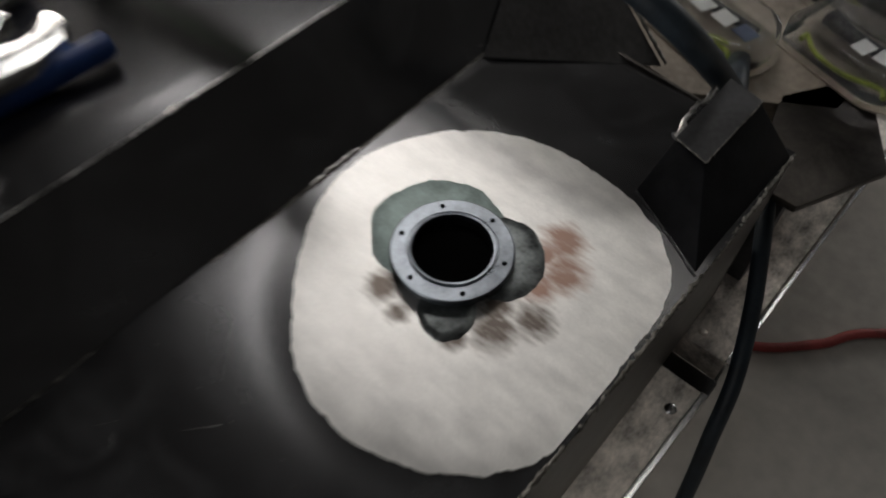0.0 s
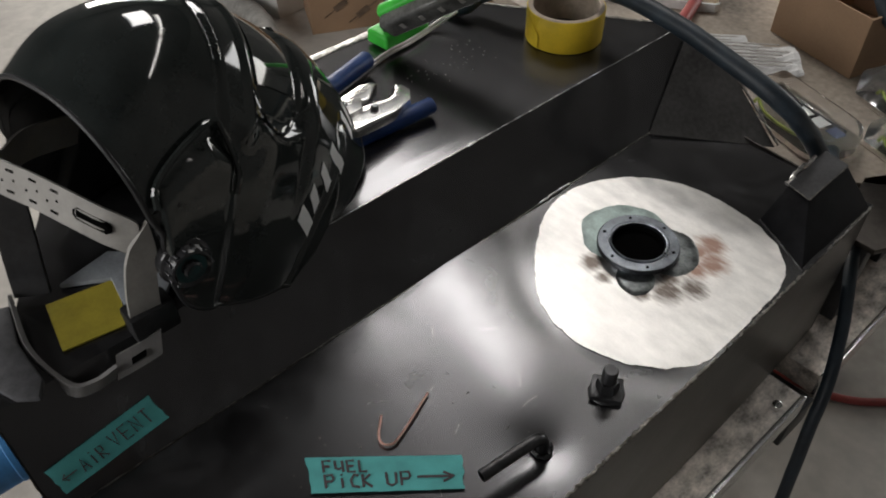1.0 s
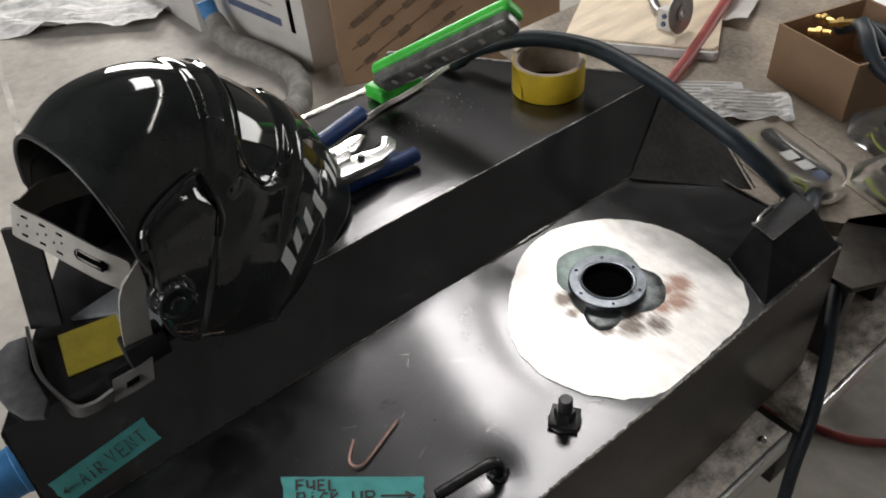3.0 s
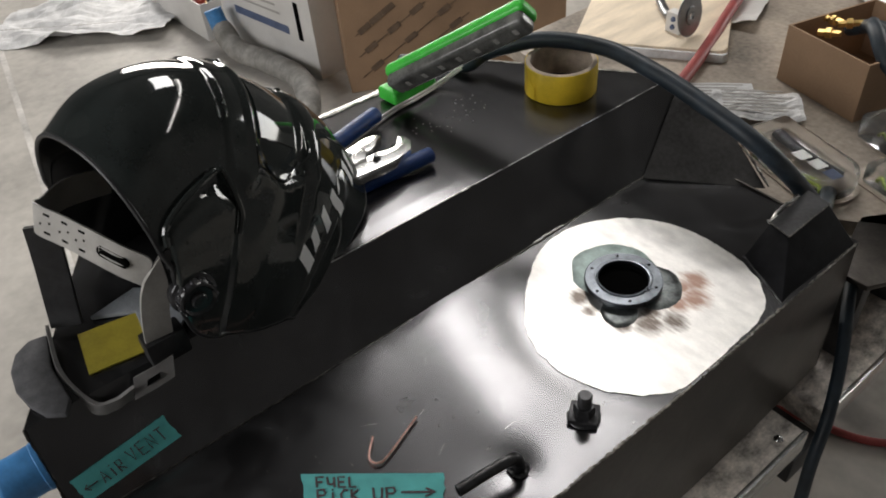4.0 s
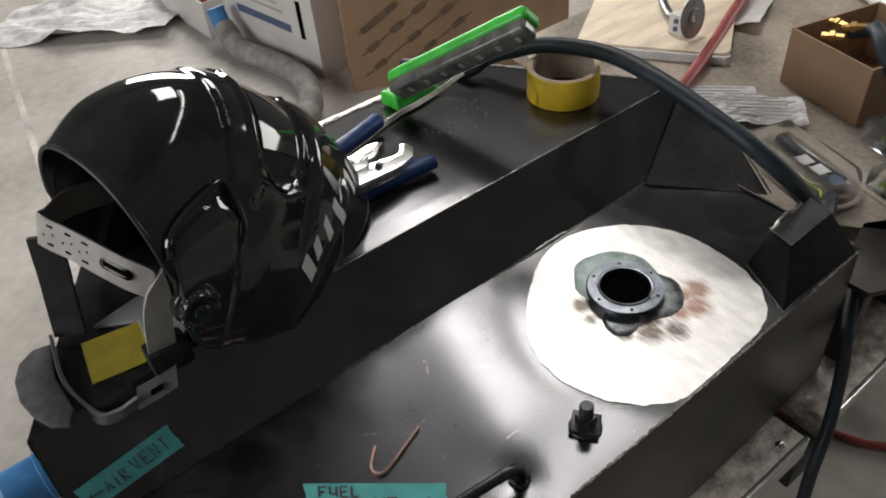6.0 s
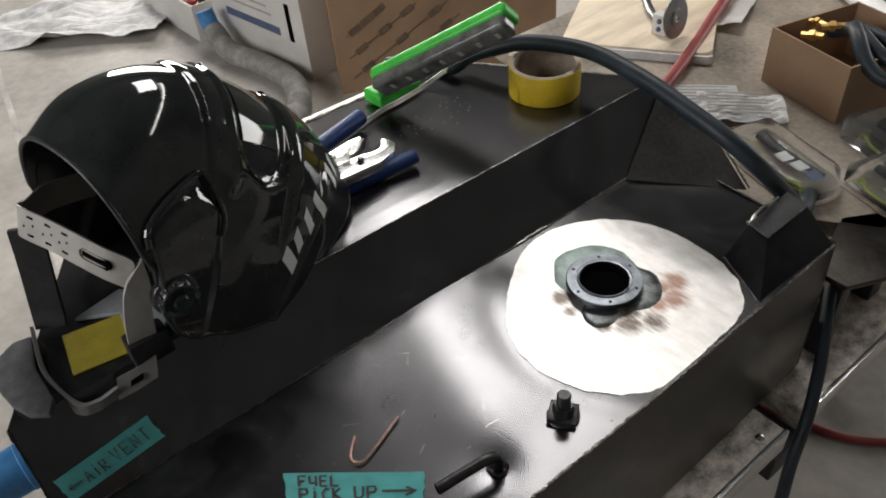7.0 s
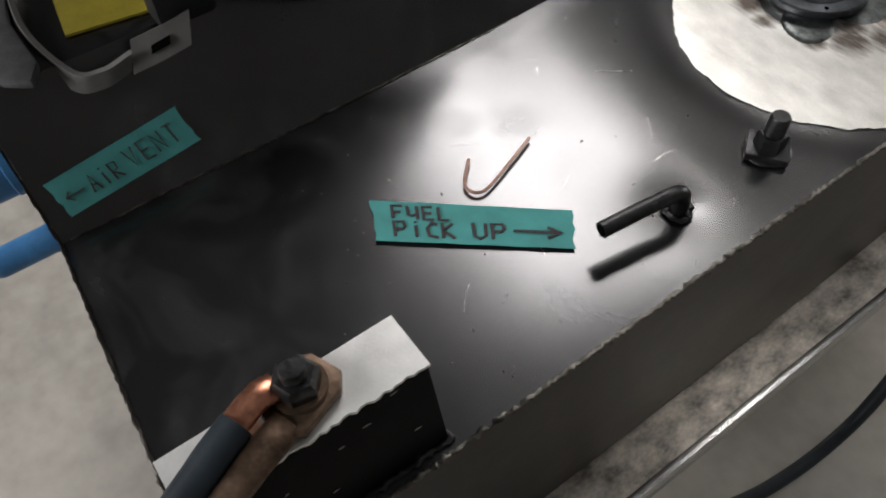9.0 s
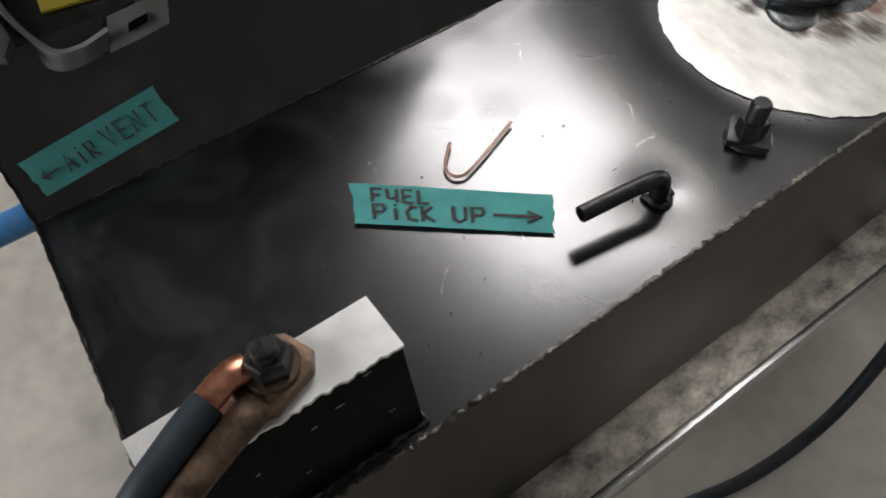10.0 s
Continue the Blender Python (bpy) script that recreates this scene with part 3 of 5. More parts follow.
def tape_strip(name, corners, label, ragged, seed, lift=0.0012):
    """A torn strip of tape; corners: near-left round to far-left, on any plane."""
    a, b, c, d = [Vector(p) for p in corners]
    nrm = (b - a).cross(d - a).normalized()
    rng = random.Random(seed)
    t = thing(name, a, label, "tape")
    bm = bmesh.new()
    n, k = 28, 6
    rows = []
    left = [rng.uniform(-1, 1) * ragged for _ in range(k + 1)]
    right = [rng.uniform(-1, 1) * ragged for _ in range(k + 1)]
    for j in range(k + 1):
        v = j / k
        p0, p1 = a.lerp(d, v), b.lerp(c, v)
        u = (p1 - p0).normalized()
        p0, p1 = p0 + u * left[j], p1 + u * right[j]
        rows.append([bm.verts.new(p0.lerp(p1, i / n) + nrm * (lift + 0.0007 * noise.noise(p0.lerp(p1, i / n) * 60))) for i in range(n + 1)])
    for r, s in zip(rows, rows[1:]):
        for i in range(n):
            bm.faces.new((r[i], r[i + 1], s[i + 1], s[i]))
    ext = bmesh.ops.extrude_face_region(bm, geom=bm.faces[:])
    bmesh.ops.translate(bm, verts=[g for g in ext["geom"] if isinstance(g, bmesh.types.BMVert)], vec=nrm * 0.0002)
    part("strip", bm, TEAL, t)

    def place(u, v):
        return a.lerp(b, u).lerp(d.lerp(c, u), v) + nrm * (lift + 0.0010)
    return t, place


# strokes of the block letters, each in a box one wide and one high
LETTERS = {
    "F": [[(0, 0), (0, 1), (0.9, 1)], [(0, 0.5), (0.7, 0.5)]],
    "U": [[(0, 1), (0.05, 0.3), (0.4, 0.25), (0.8, 0.4)], [(0.8, 1), (0.8, 0)]],
    "u": [[(0, 1), (0.05, 0.15), (0.4, 0), (0.8, 0.2), (0.85, 1)]],
    "E": [[(0.8, 1), (0, 1), (0, 0), (0.85, 0)], [(0, 0.5), (0.7, 0.5)]],
    "L": [[(0, 1), (0, 0), (0.8, 0)]],
    "P": [[(0, 0), (0, 1), (0.7, 1), (0.8, 0.7), (0.6, 0.5), (0, 0.5)]],
    "I": [[(0.4, 0), (0.4, 0.75)], [(0.4, 0.95), (0.42, 1.05)]],
    "C": [[(0.8, 0.9), (0.4, 1), (0.05, 0.6), (0.15, 0.1), (0.8, 0)]],
    "K": [[(0, 0), (0, 1)], [(0.7, 1), (0, 0.5), (0.8, 0)]],
    "A": [[(0, 0), (0.4, 1), (0.8, 0)], [(0.15, 0.4), (0.65, 0.4)]],
    "R": [[(0, 0), (0, 1), (0.7, 0.9), (0.6, 0.5), (0, 0.5), (0.8, 0)]],
    "V": [[(0, 1), (0.4, 0), (0.8, 1)]],
    "N": [[(0, 0), (0, 1), (0.75, 0), (0.75, 1)]],
    "T": [[(0.4, 0), (0.4, 1)], [(0, 1), (0.85, 1)]],
    ">": [[(0, 0.5), (1, 0.5)], [(0.72, 0.75), (1, 0.5), (0.7, 0.22)]],
    "<": [[(0, 0.5), (1, 0.5)], [(0.28, 0.75), (0, 0.5), (0.3, 0.22)]],
}


def write(words, place, radius, parent):
    """words: (text, u, v, letter width, letter height, gap)."""
    lines = []
    for text, u, v, w, h, gap in words:
        for ch in text:
            if ch != " ":
                lines += [[(u + w * p, v + h * q) for p, q in run] for run in LETTERS[ch]]
            u += gap
    part("handwriting", strokes(lines, radius, place), INK, parent, "brown marker handwriting", smooth=0)


fuel, on_fuel = tape_strip("tape_label", [(-0.0235, 0.0417, DECK), (0.0685, 0.1515, DECK), (0.0405, 0.1735, DECK), (-0.0585, 0.0588, DECK)], "teal masking tape strip lettered FUEL PICK UP", 0.0016, 3)
write([("FUEL", 0.10, 0.56, 0.06, 0.32, 0.078), ("PICK", 0.10, 0.12, 0.07, 0.36, 0.082), ("uP", 0.50, 0.14, 0.075, 0.38, 0.095), (">", 0.70, 0.12, 0.24, 0.5, 0.1)], on_fuel, 0.0013, fuel)
vent, on_vent = tape_strip("tape_label", [(-0.171, -0.130, 0.8125), (-0.1765, -0.021, 0.8208), (-0.1935, -0.028, 0.8462), (-0.1875, -0.135, 0.8365)], "teal masking tape strip lettered AIR VENT", 0.0012, 7, 0.003)
write([("<", 0.05, 0.2, 0.13, 0.5, 0.1), ("AIR", 0.22, 0.22, 0.07, 0.45, 0.085), ("VENT", 0.52, 0.25, 0.08, 0.5, 0.105)], on_vent, 0.0008, vent)


# ---- mounting blocks ----
def foot_block():
    t = thing("mounting_block", (0.09, -0.07, DECK), "black painted mounting block with a bare aluminium top", "block")
    prof = [(0.070, DECK - 0.002), (0.129, DECK - 0.002), (0.112, 0.870), (0.075, 0.871)]
    bm = bmesh.new()
    a = [bm.verts.new((x, -0.0045, z)) for x, z in prof]
    b = [bm.verts.new((x, -0.150, z)) for x, z in prof]
    bm.faces.new(a), bm.faces.new(b)
    for i in range(4):
        bm.faces.new((a[i], a[i - 1], b[i - 1], b[i]))
    bmesh.ops.recalc_face_normals(bm, faces=bm.faces)
    part("body", bevel(bm, 0.0012), BLACK_PAINT, t)
    rng = random.Random(5)
    low = [(0.0745, -0.0040), (0.0745, -0.1505)]
    ragged = [(0.1122 + rng.uniform(-0.0008, 0.0014), -0.1505 + 0.1465 * i / 40) for i in range(41)]
    part("bare_top", prism(low[:1] + low[1:] + ragged, 0.8695, 0.8720), ALU, t, "bright bare aluminium top face")
    part("weld_bead", bead([(0.131, -0.150, DECK), (0.131, -0.004, DECK + 0.001), (0.072, -0.003, DECK)], 0.0025, 60, 2), BLACK_IRON, t)
    for k in range(9):
        y, f = rng.uniform(-0.14, -0.015), rng.uniform(0.05, 0.95)
        p = Vector((0.1125 + f * 0.0163, y, 0.869 - f * 0.068))
        m = Matrix.Translation(p) @ Matrix.Rotation(radians(-76), 4, "Y") @ Matrix.Rotation(rng.uniform(-0.5, 0.5), 4, "Z") @ Matrix.Diagonal((rng.uniform(0.0006, 0.0014), rng.uniform(0.0015, 0.0045), 0.0004, 1))
        chip = bmesh.new()
        bmesh.ops.create_icosphere(chip, subdivisions=1, radius=1, matrix=m)
        for v in chip.verts:
            v.co += Vector((0, rng.uniform(-0.0006, 0.0006), rng.uniform(-0.0004, 0.0004)))
        part("paint_chip", chip, GREY_PLASTIC, t, "pale chip in the black paint")
    return t


foot_block()


def far_block():
    t = thing("mounting_block", (0.08, 0.72, DECK), "black steel corner bracket with worn pale edges", "block")
    low = [(0.046, 0.684), (0.1320, 0.640), (0.1275, 0.822), (0.034, 0.824)]
    high = [(0.052, 0.720), (0.085, 0.713), (0.087, 0.800), (0.052, 0.806)]
    bm = bmesh.new()
    a = [bm.verts.new((x, y, deck_z(x, y) - 0.002)) for x, y in low]
    b = [bm.verts.new((x, y, 0.837 + 0.008 * (y > 0.76))) for x, y in high]
    bm.faces.new(a), bm.faces.new(b)
    for k in range(4):
        bm.faces.new((a[k], a[k - 1], b[k - 1], b[k]))
    bmesh.ops.recalc_face_normals(bm, faces=bm.faces)
    part("body", bevel(bm, 0.0012), BLACK_PAINT, t)
    part("top_plate", prism(high, 0.0, 0.0025, 0.0006, Matrix.Translation((0, 0, 0.8385)) @ Matrix.Translation((0, 0.716, 0)) @ Matrix.Rotation(radians(5.2), 4, "X") @ Matrix.Translation((0, -0.716, 0))), FRAME, t, "scuffed dark top face")
    part("weld_bead", bead([(0.052, 0.720, 0.8405), (0.085, 0.713, 0.8400), (0.087, 0.800, 0.848)], 0.0012, 44, 12), WELD, t, "worn pale edge")
    part("weld_bead", bead([(0.050, 0.722, 0.838), (0.046, 0.752, 0.842), (0.049, 0.790, 0.846)], 0.0034, 14, 14), EDGE, t, "bright weld spatter")
    part("weld_bead", bead([(0.046, 0.684, DECK - 0.001), (0.089, 0.662, DECK), (0.131, 0.640, DECK)], 0.0016, 24, 15), BLACK_IRON, t)
    return t


far_block()


# ---- earth clamp on the near block ----
def earth_clamp():
    t = thing("earth_clamp", (0.09, -0.09, 0.872), "tarnished brown earth clamp with a bolt and copper strap", "clamp")
    d = Vector((0.35, -0.936, 0.0))
    s = Vector((0.936, 0.35, 0.0))
    o = Vector((0.087, -0.070, 0.8725))
    fm = Matrix(((s.x, d.x, 0, o.x), (s.y, d.y, 0, o.y), (s.z, d.z, 1, o.z), (0, 0, 0, 1)))
    part("lug", prism([(-0.016, -0.012), (-0.008, -0.020), (0.012, -0.021), (0.019, -0.012), (0.019, 0.018), (0.010, 0.026), (-0.012, 0.022), (-0.017, 0.010)], 0.0, 0.008, 0.002, fm), TARNISH, t, "brown tarnished clamp jaw")
    part("washer", lathe([(0.0, 0.011), (0.0155, 0.011), (0.0162, 0.0095), (0.0155, 0.008), (0.0, 0.008)], 28, fm), TARNISH, t)
    part("nut", lathe([(0.0, 0.023), (0.0112, 0.023), (0.0135, 0.0205), (0.0135, 0.011), (0.0, 0.011)], 6, fm), BLACK_IRON, t)
    part("bolt", lathe([(0.0, 0.030), (0.0062, 0.030), (0.0074, 0.0285), (0.0074, 0.020), (0.0, 0.020)], 20, fm), BLACK_IRON, t)
    part("copper_strap", tube([fm @ Vector(p) for p in ((-0.009, 0.008, 0.012), (-0.0115, 0.016, 0.014), (-0.0125, 0.028, 0.013), (-0.0125, 0.038, 0.011))], 0.0088, 14, 4, flat=0.62, wobble=0.08), STRAP_COPPER, t, "bright copper strap end")
    part("jaw_arm", tube([fm @ Vector(p) for p in ((0.006, 0.018, 0.004), (0.007, 0.045, 0.005), (0.008, 0.080, 0.002), (0.009, 0.12, -0.006))], lambda f: 0.0105 - 0.002 * f, 14, 4, flat=0.6, wobble=0.06), TARNISH, t, "bent brown jaw arm")
    part("cable", tube([fm @ Vector(p) for p in ((-0.0125, 0.034, 0.010), (-0.0115, 0.06, 0.007), (-0.009, 0.10, -0.004), (-0.004, 0.16, -0.05), (0.0, 0.22, -0.16), (0.0, 0.26, -0.34), (0.0, 0.30, -0.68))], 0.0098, 14, 8), RUBBER, t, "dark rubber cable")
    return t


earth_clamp()


# ---- stand under the tank: rails and legs ----
stand = thing("steel_stand", (0.15, 0.4, FLOOR), "low welded steel stand with a dirty galvanised side rail", "stand")
RT = 0.500
for lo, hi in (((0.060, -0.60, RT - 0.045), (0.183, 0.736, RT)), ((0.060, 0.786, RT - 0.045), (0.183, 1.30, RT))):
    part("rail", box(lo, hi, 0.004), RAIL, stand, "scuffed galvanised rail")
    part("rail_lip", box((0.1785, lo[1], RT - 0.045), (0.187, hi[1], RT + 0.003), 0.002), CHROME, stand, "bright worn rail lip")
part("rail", box((-0.50, -0.12, BOT - 0.06), (-0.42, 0.7, BOT - 0.004), 0.003), FRAME, stand)
for y in (-0.1, 0.6):
    part("cross_bar", box((-0.42, y, BOT - 0.055), (0.06, y + 0.05, BOT - 0.006), 0.003), FRAME, stand)
for x, y in ((-0.49, -0.08), (-0.49, 0.62), (0.03, -0.25), (0.03, 1.1)):
    part("leg", box((x, y, FLOOR), (x + 0.05, y + 0.05, BOT - 0.05), 0.003), FRAME, stand)
part("end_plate", prism([(0.10, 0.86), (0.15, 0.86), (0.20, 0.97), (0.12, 1.10), (0.06, 1.0)], 0.690, 0.700, 0.002), STEEL_SIDE, stand, "dark steel end plate")
part("cross_bar", box((-0.42, 0.725, RT - 0.125), (0.186, 0.800, RT - 0.065), 0.003), FRAME, stand, "dark cross member under the rail joint")
part("plate_post", box((0.105, 0.90, RT), (0.135, 0.93, 0.690), 0.002), FRAME, stand)
part("screw", lathe([(0.0, 0.006), (0.004, 0.005), (0.0075, 0.001), (0.0075, -0.003), (0.0, -0.003)], 20, Matrix.Translation((0.163, 0.695, RT))), CHROME, stand, "shiny round screw head")
part("screw", lathe([(0.0, 0.004), (0.004, 0.003), (0.006, 0.0), (0.0, -0.002)], 16, Matrix.Translation((0.139, 0.806, RT))), RAIL, stand)


# ---- welding helmet resting on the upper deck ----
HC = -0.332
RIDGE = [(0.010, 1.126), (0.068, 1.157), (0.148, 1.148), (0.225, 1.095), (0.292, 1.005), (0.330, 0.918)]
HEM = [(0.012, 1.000), (0.003, 0.958), (0.014, 0.922), (0.066, 0.886), (0.108, 0.870), (0.128, 0.872)]
HALF = [0.119, 0.122, 0.124, 0.127, 0.127, 0.122]
TURN_H = radians(12)
RIDGE_L = smooth_line([(y, z, 0) for y, z in RIDGE], 20)
HEM_L = smooth_line([(y, z, 0) for y, z in HEM], 20)
HALF_L = smooth_line([(w, 0, 0) for w in HALF], 20)


def pick(line, s):
    f = max(0.0, min(1.0, s)) * (len(line) - 1)
    i = min(int(f), len(line) - 2)
    return line[i].lerp(line[i + 1], f - i)


def step(a, b, x):
    t = max(0.0, min(1.0, (x - a) / (b - a)))
    return t * t * (3 - 2 * t)


def shell_base(s, v):
    a = abs(v) * math.pi / 2
    r, h, w = pick(RIDGE_L, s), pick(HEM_L, s), pick(HALF_L, s).x
    k = math.cos(a) ** 1.05 if a < math.pi / 2 - 1e-6 else 0.0
    x = w * math.sin(a) ** 0.86 * (1 if v > 0 else -1)
    y = h.x + (r.x - h.x) * k - 0.12
    c, t = math.cos(TURN_H), math.sin(TURN_H)
    return Vector((HC + x * c - y * t, 0.12 + x * t + y * c, h.y + (r.y - h.y) * k))


def shell_normal(s, v):
    e = 0.004
    du = shell_base(min(1, s + e), v) - shell_base(max(0, s - e), v)
    dv = shell_base(s, min(0.995, v + e)) - shell_base(s, max(-0.995, v - e))
    n = du.cross(dv)
    n = n.normalized() if n.length > 1e-9 else Vector((0, 0, 1))
    return n if n.dot(shell_base(s, v) - Vector((HC, 0.12, 0.95))) > 0 else -n


def shell(s, v, out=0.0):
    # two moulded steps over the crown, a sunk visor field and a small boss at its corner
    over = 1 - step(0.50, 0.58, abs(v))
    d = 0.0040 * step(0.432, 0.444, s) * over + 0.0030 * step(0.500, 0.512, s) * over + 0.0045 * step(0.44, 0.60, s) * (1 - over)
    inside = step(0.520, 0.535, s) * (1 - step(0.668, 0.690, s)) * (1 - step(0.455, 0.490, abs(v) - 0.06 * math.sin((s - 0.52) * 18)))
    d -= 0.0075 * inside
    d += 0.0060 * math.exp(-((s - 0.497) / 0.022) ** 2 - ((abs(v) - 0.545) / 0.030) ** 2)
    # a fold running down the face and a lip along the chin
    d += 0.0050 * step(0.685, 0.715, s) * (1 - step(0.60, 0.80, abs(v)))
    cheek = step(0.10, 0.16, s) * (1 - step(0.45, 0.48, s)) * step(0.55 + 0.5 * abs(s - 0.38), 0.60 + 0.5 * abs(s - 0.38), abs(v))
    d += 0.007 * cheek
    low = step(0.80, 0.83, s) * step(0.30, 0.45, abs(v))
    d += 0.004 * low
    return shell_base(s, v) + shell_normal(s, v) * (d + out)


def shell_mesh(out, ns=110, nv=100):
    bm = bmesh.new()
    rows = [[bm.verts.new(shell(i / ns, -0.985 + 1.97 * j / nv, out)) for j in range(nv + 1)] for i in range(ns + 1)]
    for a, b in zip(rows, rows[1:]):
        for j in range(nv):
            bm.faces.new((a[j], a[j + 1], b[j + 1], b[j]))
    return bm


helmet = thing("welding_helmet", (HC, 0.12, UPPER), "glossy black welding helmet with grey headgear, lying face forward", "helmet")
outer = part("shell", shell_mesh(0.0), SHELL, helmet, "glossy black moulded shell", smooth=50)
part("shell_lining", shell_mesh(-0.004), SHELL_MATT, helmet, "matt black inside", smooth=50)


def on_shell_strip(pts, r, out, material, name, label="", flat=1.0):
    return part(name, tube([shell(s, v, out) for s, v in pts], r, 8, 3, flat=flat), material, helmet, label)


on_shell_strip([(0.0, -0.98 + 1.96 * i / 24) for i in range(25)], 0.0028, -0.002, SHELL_MATT, "rim")
on_shell_strip([(1.0, -0.98 + 1.96 * i / 24) for i in range(25)], 0.0026, -0.002, SHELL_MATT, "rim")
for side in (-1, 1):
    on_shell_strip([(i / 24, 0.985 * side) for i in range(25)], 0.0026, -0.002, SHELL_MATT, "rim")
FRAME_RUN = [(0.520, -0.45), (0.515, 0), (0.520, 0.45), (0.56, 0.515), (0.615, 0.535), (0.660, 0.47), (0.690, 0.38), (0.695, 0), (0.690, -0.38), (0.660, -0.47), (0.615, -0.535), (0.56, -0.515), (0.520, -0.45)]
on_shell_strip(FRAME_RUN, 0.0019, 0.001, SHELL, "visor_frame", "raised black visor frame")


def patch_on_shell(s0, s1, v0, v1, out, n=14):
    bm = bmesh.new()
    rows = [[bm.verts.new(shell(s0 + (s1 - s0) * i / n, v0 + (v1 - v0) * j / n, out)) for j in range(n + 1)] for i in range(n + 1)]
    for a, b in zip(rows, rows[1:]):
        for j in range(n):
            bm.faces.new((a[j], a[j + 1], b[j + 1], b[j]))
    return bm


part("visor_window", patch_on_shell(0.545, 0.660, -0.40, 0.40, 0.0012), SHELL, helmet, "dark green-black glass window", smooth=60)
# white slanted emblem shapes along the lower front edge
for k, (ds, dv) in enumerate(((0.088, 0.050), (0.056, 0.042), (0.056, 0.042), (0.072, 0.040), (0.016, 0.030), (0.060, 0.044), (0.056, 0.042))):
    f = k / 6.6
    s0, v0 = 0.715 + 0.130 * f, 0.765 - 0.50 * f
    bm = bmesh.new()
    n = 6
    rows = [[bm.verts.new(shell(s0 + ds * i / n, v0 - dv * j / n + 0.05 * i / n, 0.0009)) for j in range(n + 1)] for i in range(n + 1)]
    for a, b in zip(rows, rows[1:]):
        for j in range(n):
            bm.faces.new((a[j], a[j + 1], b[j + 1], b[j]))
    part("emblem", bm, WHITE_PRINT, helmet, "white slanted emblem shape")
on_shell_strip([(0.09, 0.74), (0.13, 0.67), (0.22, 0.615), (0.31, 0.565), (0.395, 0.520), (0.425, 0.545), (0.470, 0.640), (0.465, 0.70)], 0.0034, 0.0050, SHELL, "cheek_ridge", "raised glossy ridge on the side")
# pivot knob
km = Matrix.Translation((-0.192, 0.050, 0.980)) @ Matrix.Rotation(radians(90), 4, "Y")
part("knob", lathe([(0.0, 0.012), (0.0150, 0.012), (0.0175, 0.0145), (0.0195, 0.0135), (0.0205, 0.010), (0.0205, 0.003), (0.0240, 0.001), (0.0250, -0.002), (0.0240, -0.010), (0.0, -0.012)], 32, km), KNOB, helmet, "ribbed black adjusting knob")
for k in range(14):
    a = 2 * math.pi * k / 14
    part("knob_rib", box((-0.0013, -0.0013, 0.002), (0.0013, 0.0013, 0.0125), 0.0006, km @ Matrix.Translation((0.0205 * math.cos(a), 0.0205 * math.sin(a), 0)), 1), KNOB, helmet)
part("knob_cap", lathe([(0.0, 0.0175), (0.007, 0.017), (0.0088, 0.015), (0.0088, 0.011), (0.0, 0.011)], 20, km), KNOB, helmet)
part("side_arm", box((-0.206, 0.038, 0.960), (-0.197, 0.066, 1.040), 0.005), SHELL_MATT, helmet, "black slotted arm")


def strap(points, width, thick, holes=()):
    """A flat band through points; width goes along the second vector of each point."""
    bm = bmesh.new()
    c = smooth_line([p for p, _ in points], 8)
    w = smooth_line([q for _, q in points], 8)
    rows = []
    for i, (p, q) in enumerate(zip(c, w)):
        d = (c[min(i + 1, len(c) - 1)] - c[max(i - 1, 0)]).normalized()
        q = q.normalized()
        n = d.cross(q).normalized()
        rows.append([bm.verts.new(p + q * width / 2 * a + n * thick / 2 * b) for a, b in ((-1, -1), (1, -1), (1, 1), (-1, 1))])
    for a, b in zip(rows, rows[1:]):
        for k in range(4):
            bm.faces.new((a[k], a[(k + 1) % 4], b[(k + 1) % 4], b[k]))
    bm.faces.new(rows[0]), bm.faces.new(rows[-1])
    return bm


UPV = Vector((0.0, 0.35, 1.0))
BAND = [(Vector((-0.207, 0.0215, 1.010)), UPV), (Vector((-0.210, 0.019, 1.017)), UPV), (Vector((-0.224, 0.0042, 1.031)), UPV), (Vector((-0.252, -0.0103, 1.0406)), UPV), (Vector((-0.292, -0.0242, 1.043)), UPV), (Vector((-0.338, -0.0405, 1.044)), UPV), (Vector((-0.356, -0.030, 1.036)), UPV), (Vector((-0.40, 0.00, 1.02)), UPV), (Vector((-0.44, 0.06, 0.99)), UPV)]
band = part("headband", strap(BAND, 0.036, 0.0022), GREY_PLASTIC, helmet, "grey perforated plastic headband")
BC = smooth_line([p for p, _ in BAND], 8)
SLOTS = [(0.29, 0.0, 0.036, 0.0115)] + [(f, dz, 0.0105, 0.0036) for f in (0.425, 0.50, 0.565) for dz in (0.0105, -0.0105)] + [(0.415 + 0.035 * k, 0.002 * (-1) ** k, 0.0034, 0.0034) for k in range(6)]
for f, dz, ln, tall in SLOTS:
    p, q = pick(BC, f), pick(BC, f + 0.02)
    d = (q - p).normalized()
    nrm = d.cross(UPV.normalized()).normalized()
    m = Matrix.Translation(p + UPV.normalized() * dz) @ Matrix((d, UPV.normalized(), nrm)).transposed().to_4x4()
    # solid black boxes drawn as shaded slots through the band
    part("band_slot", box((-ln / 2, -tall / 2, -0.0018), (ln / 2, tall / 2, 0.0018), tall * 0.3, m, 1), BLACK, band)
AV = Vector((0.1, 1, 0.15))
part("headband_arm", strap([(Vector((-0.2065, 0.0235, 1.020)), Vector((0, 0.8, 0.7))), (Vector((-0.2055, 0.017, 0.992)), AV), (Vector((-0.2045, 0.009, 0.965)), AV), (Vector((-0.204, 0.004, 0.940)), AV), (Vector((-0.208, 0.002, 0.918)), AV)], 0.030, 0.005), GREY_PLASTIC, helmet, "grey side arm of the headgear")
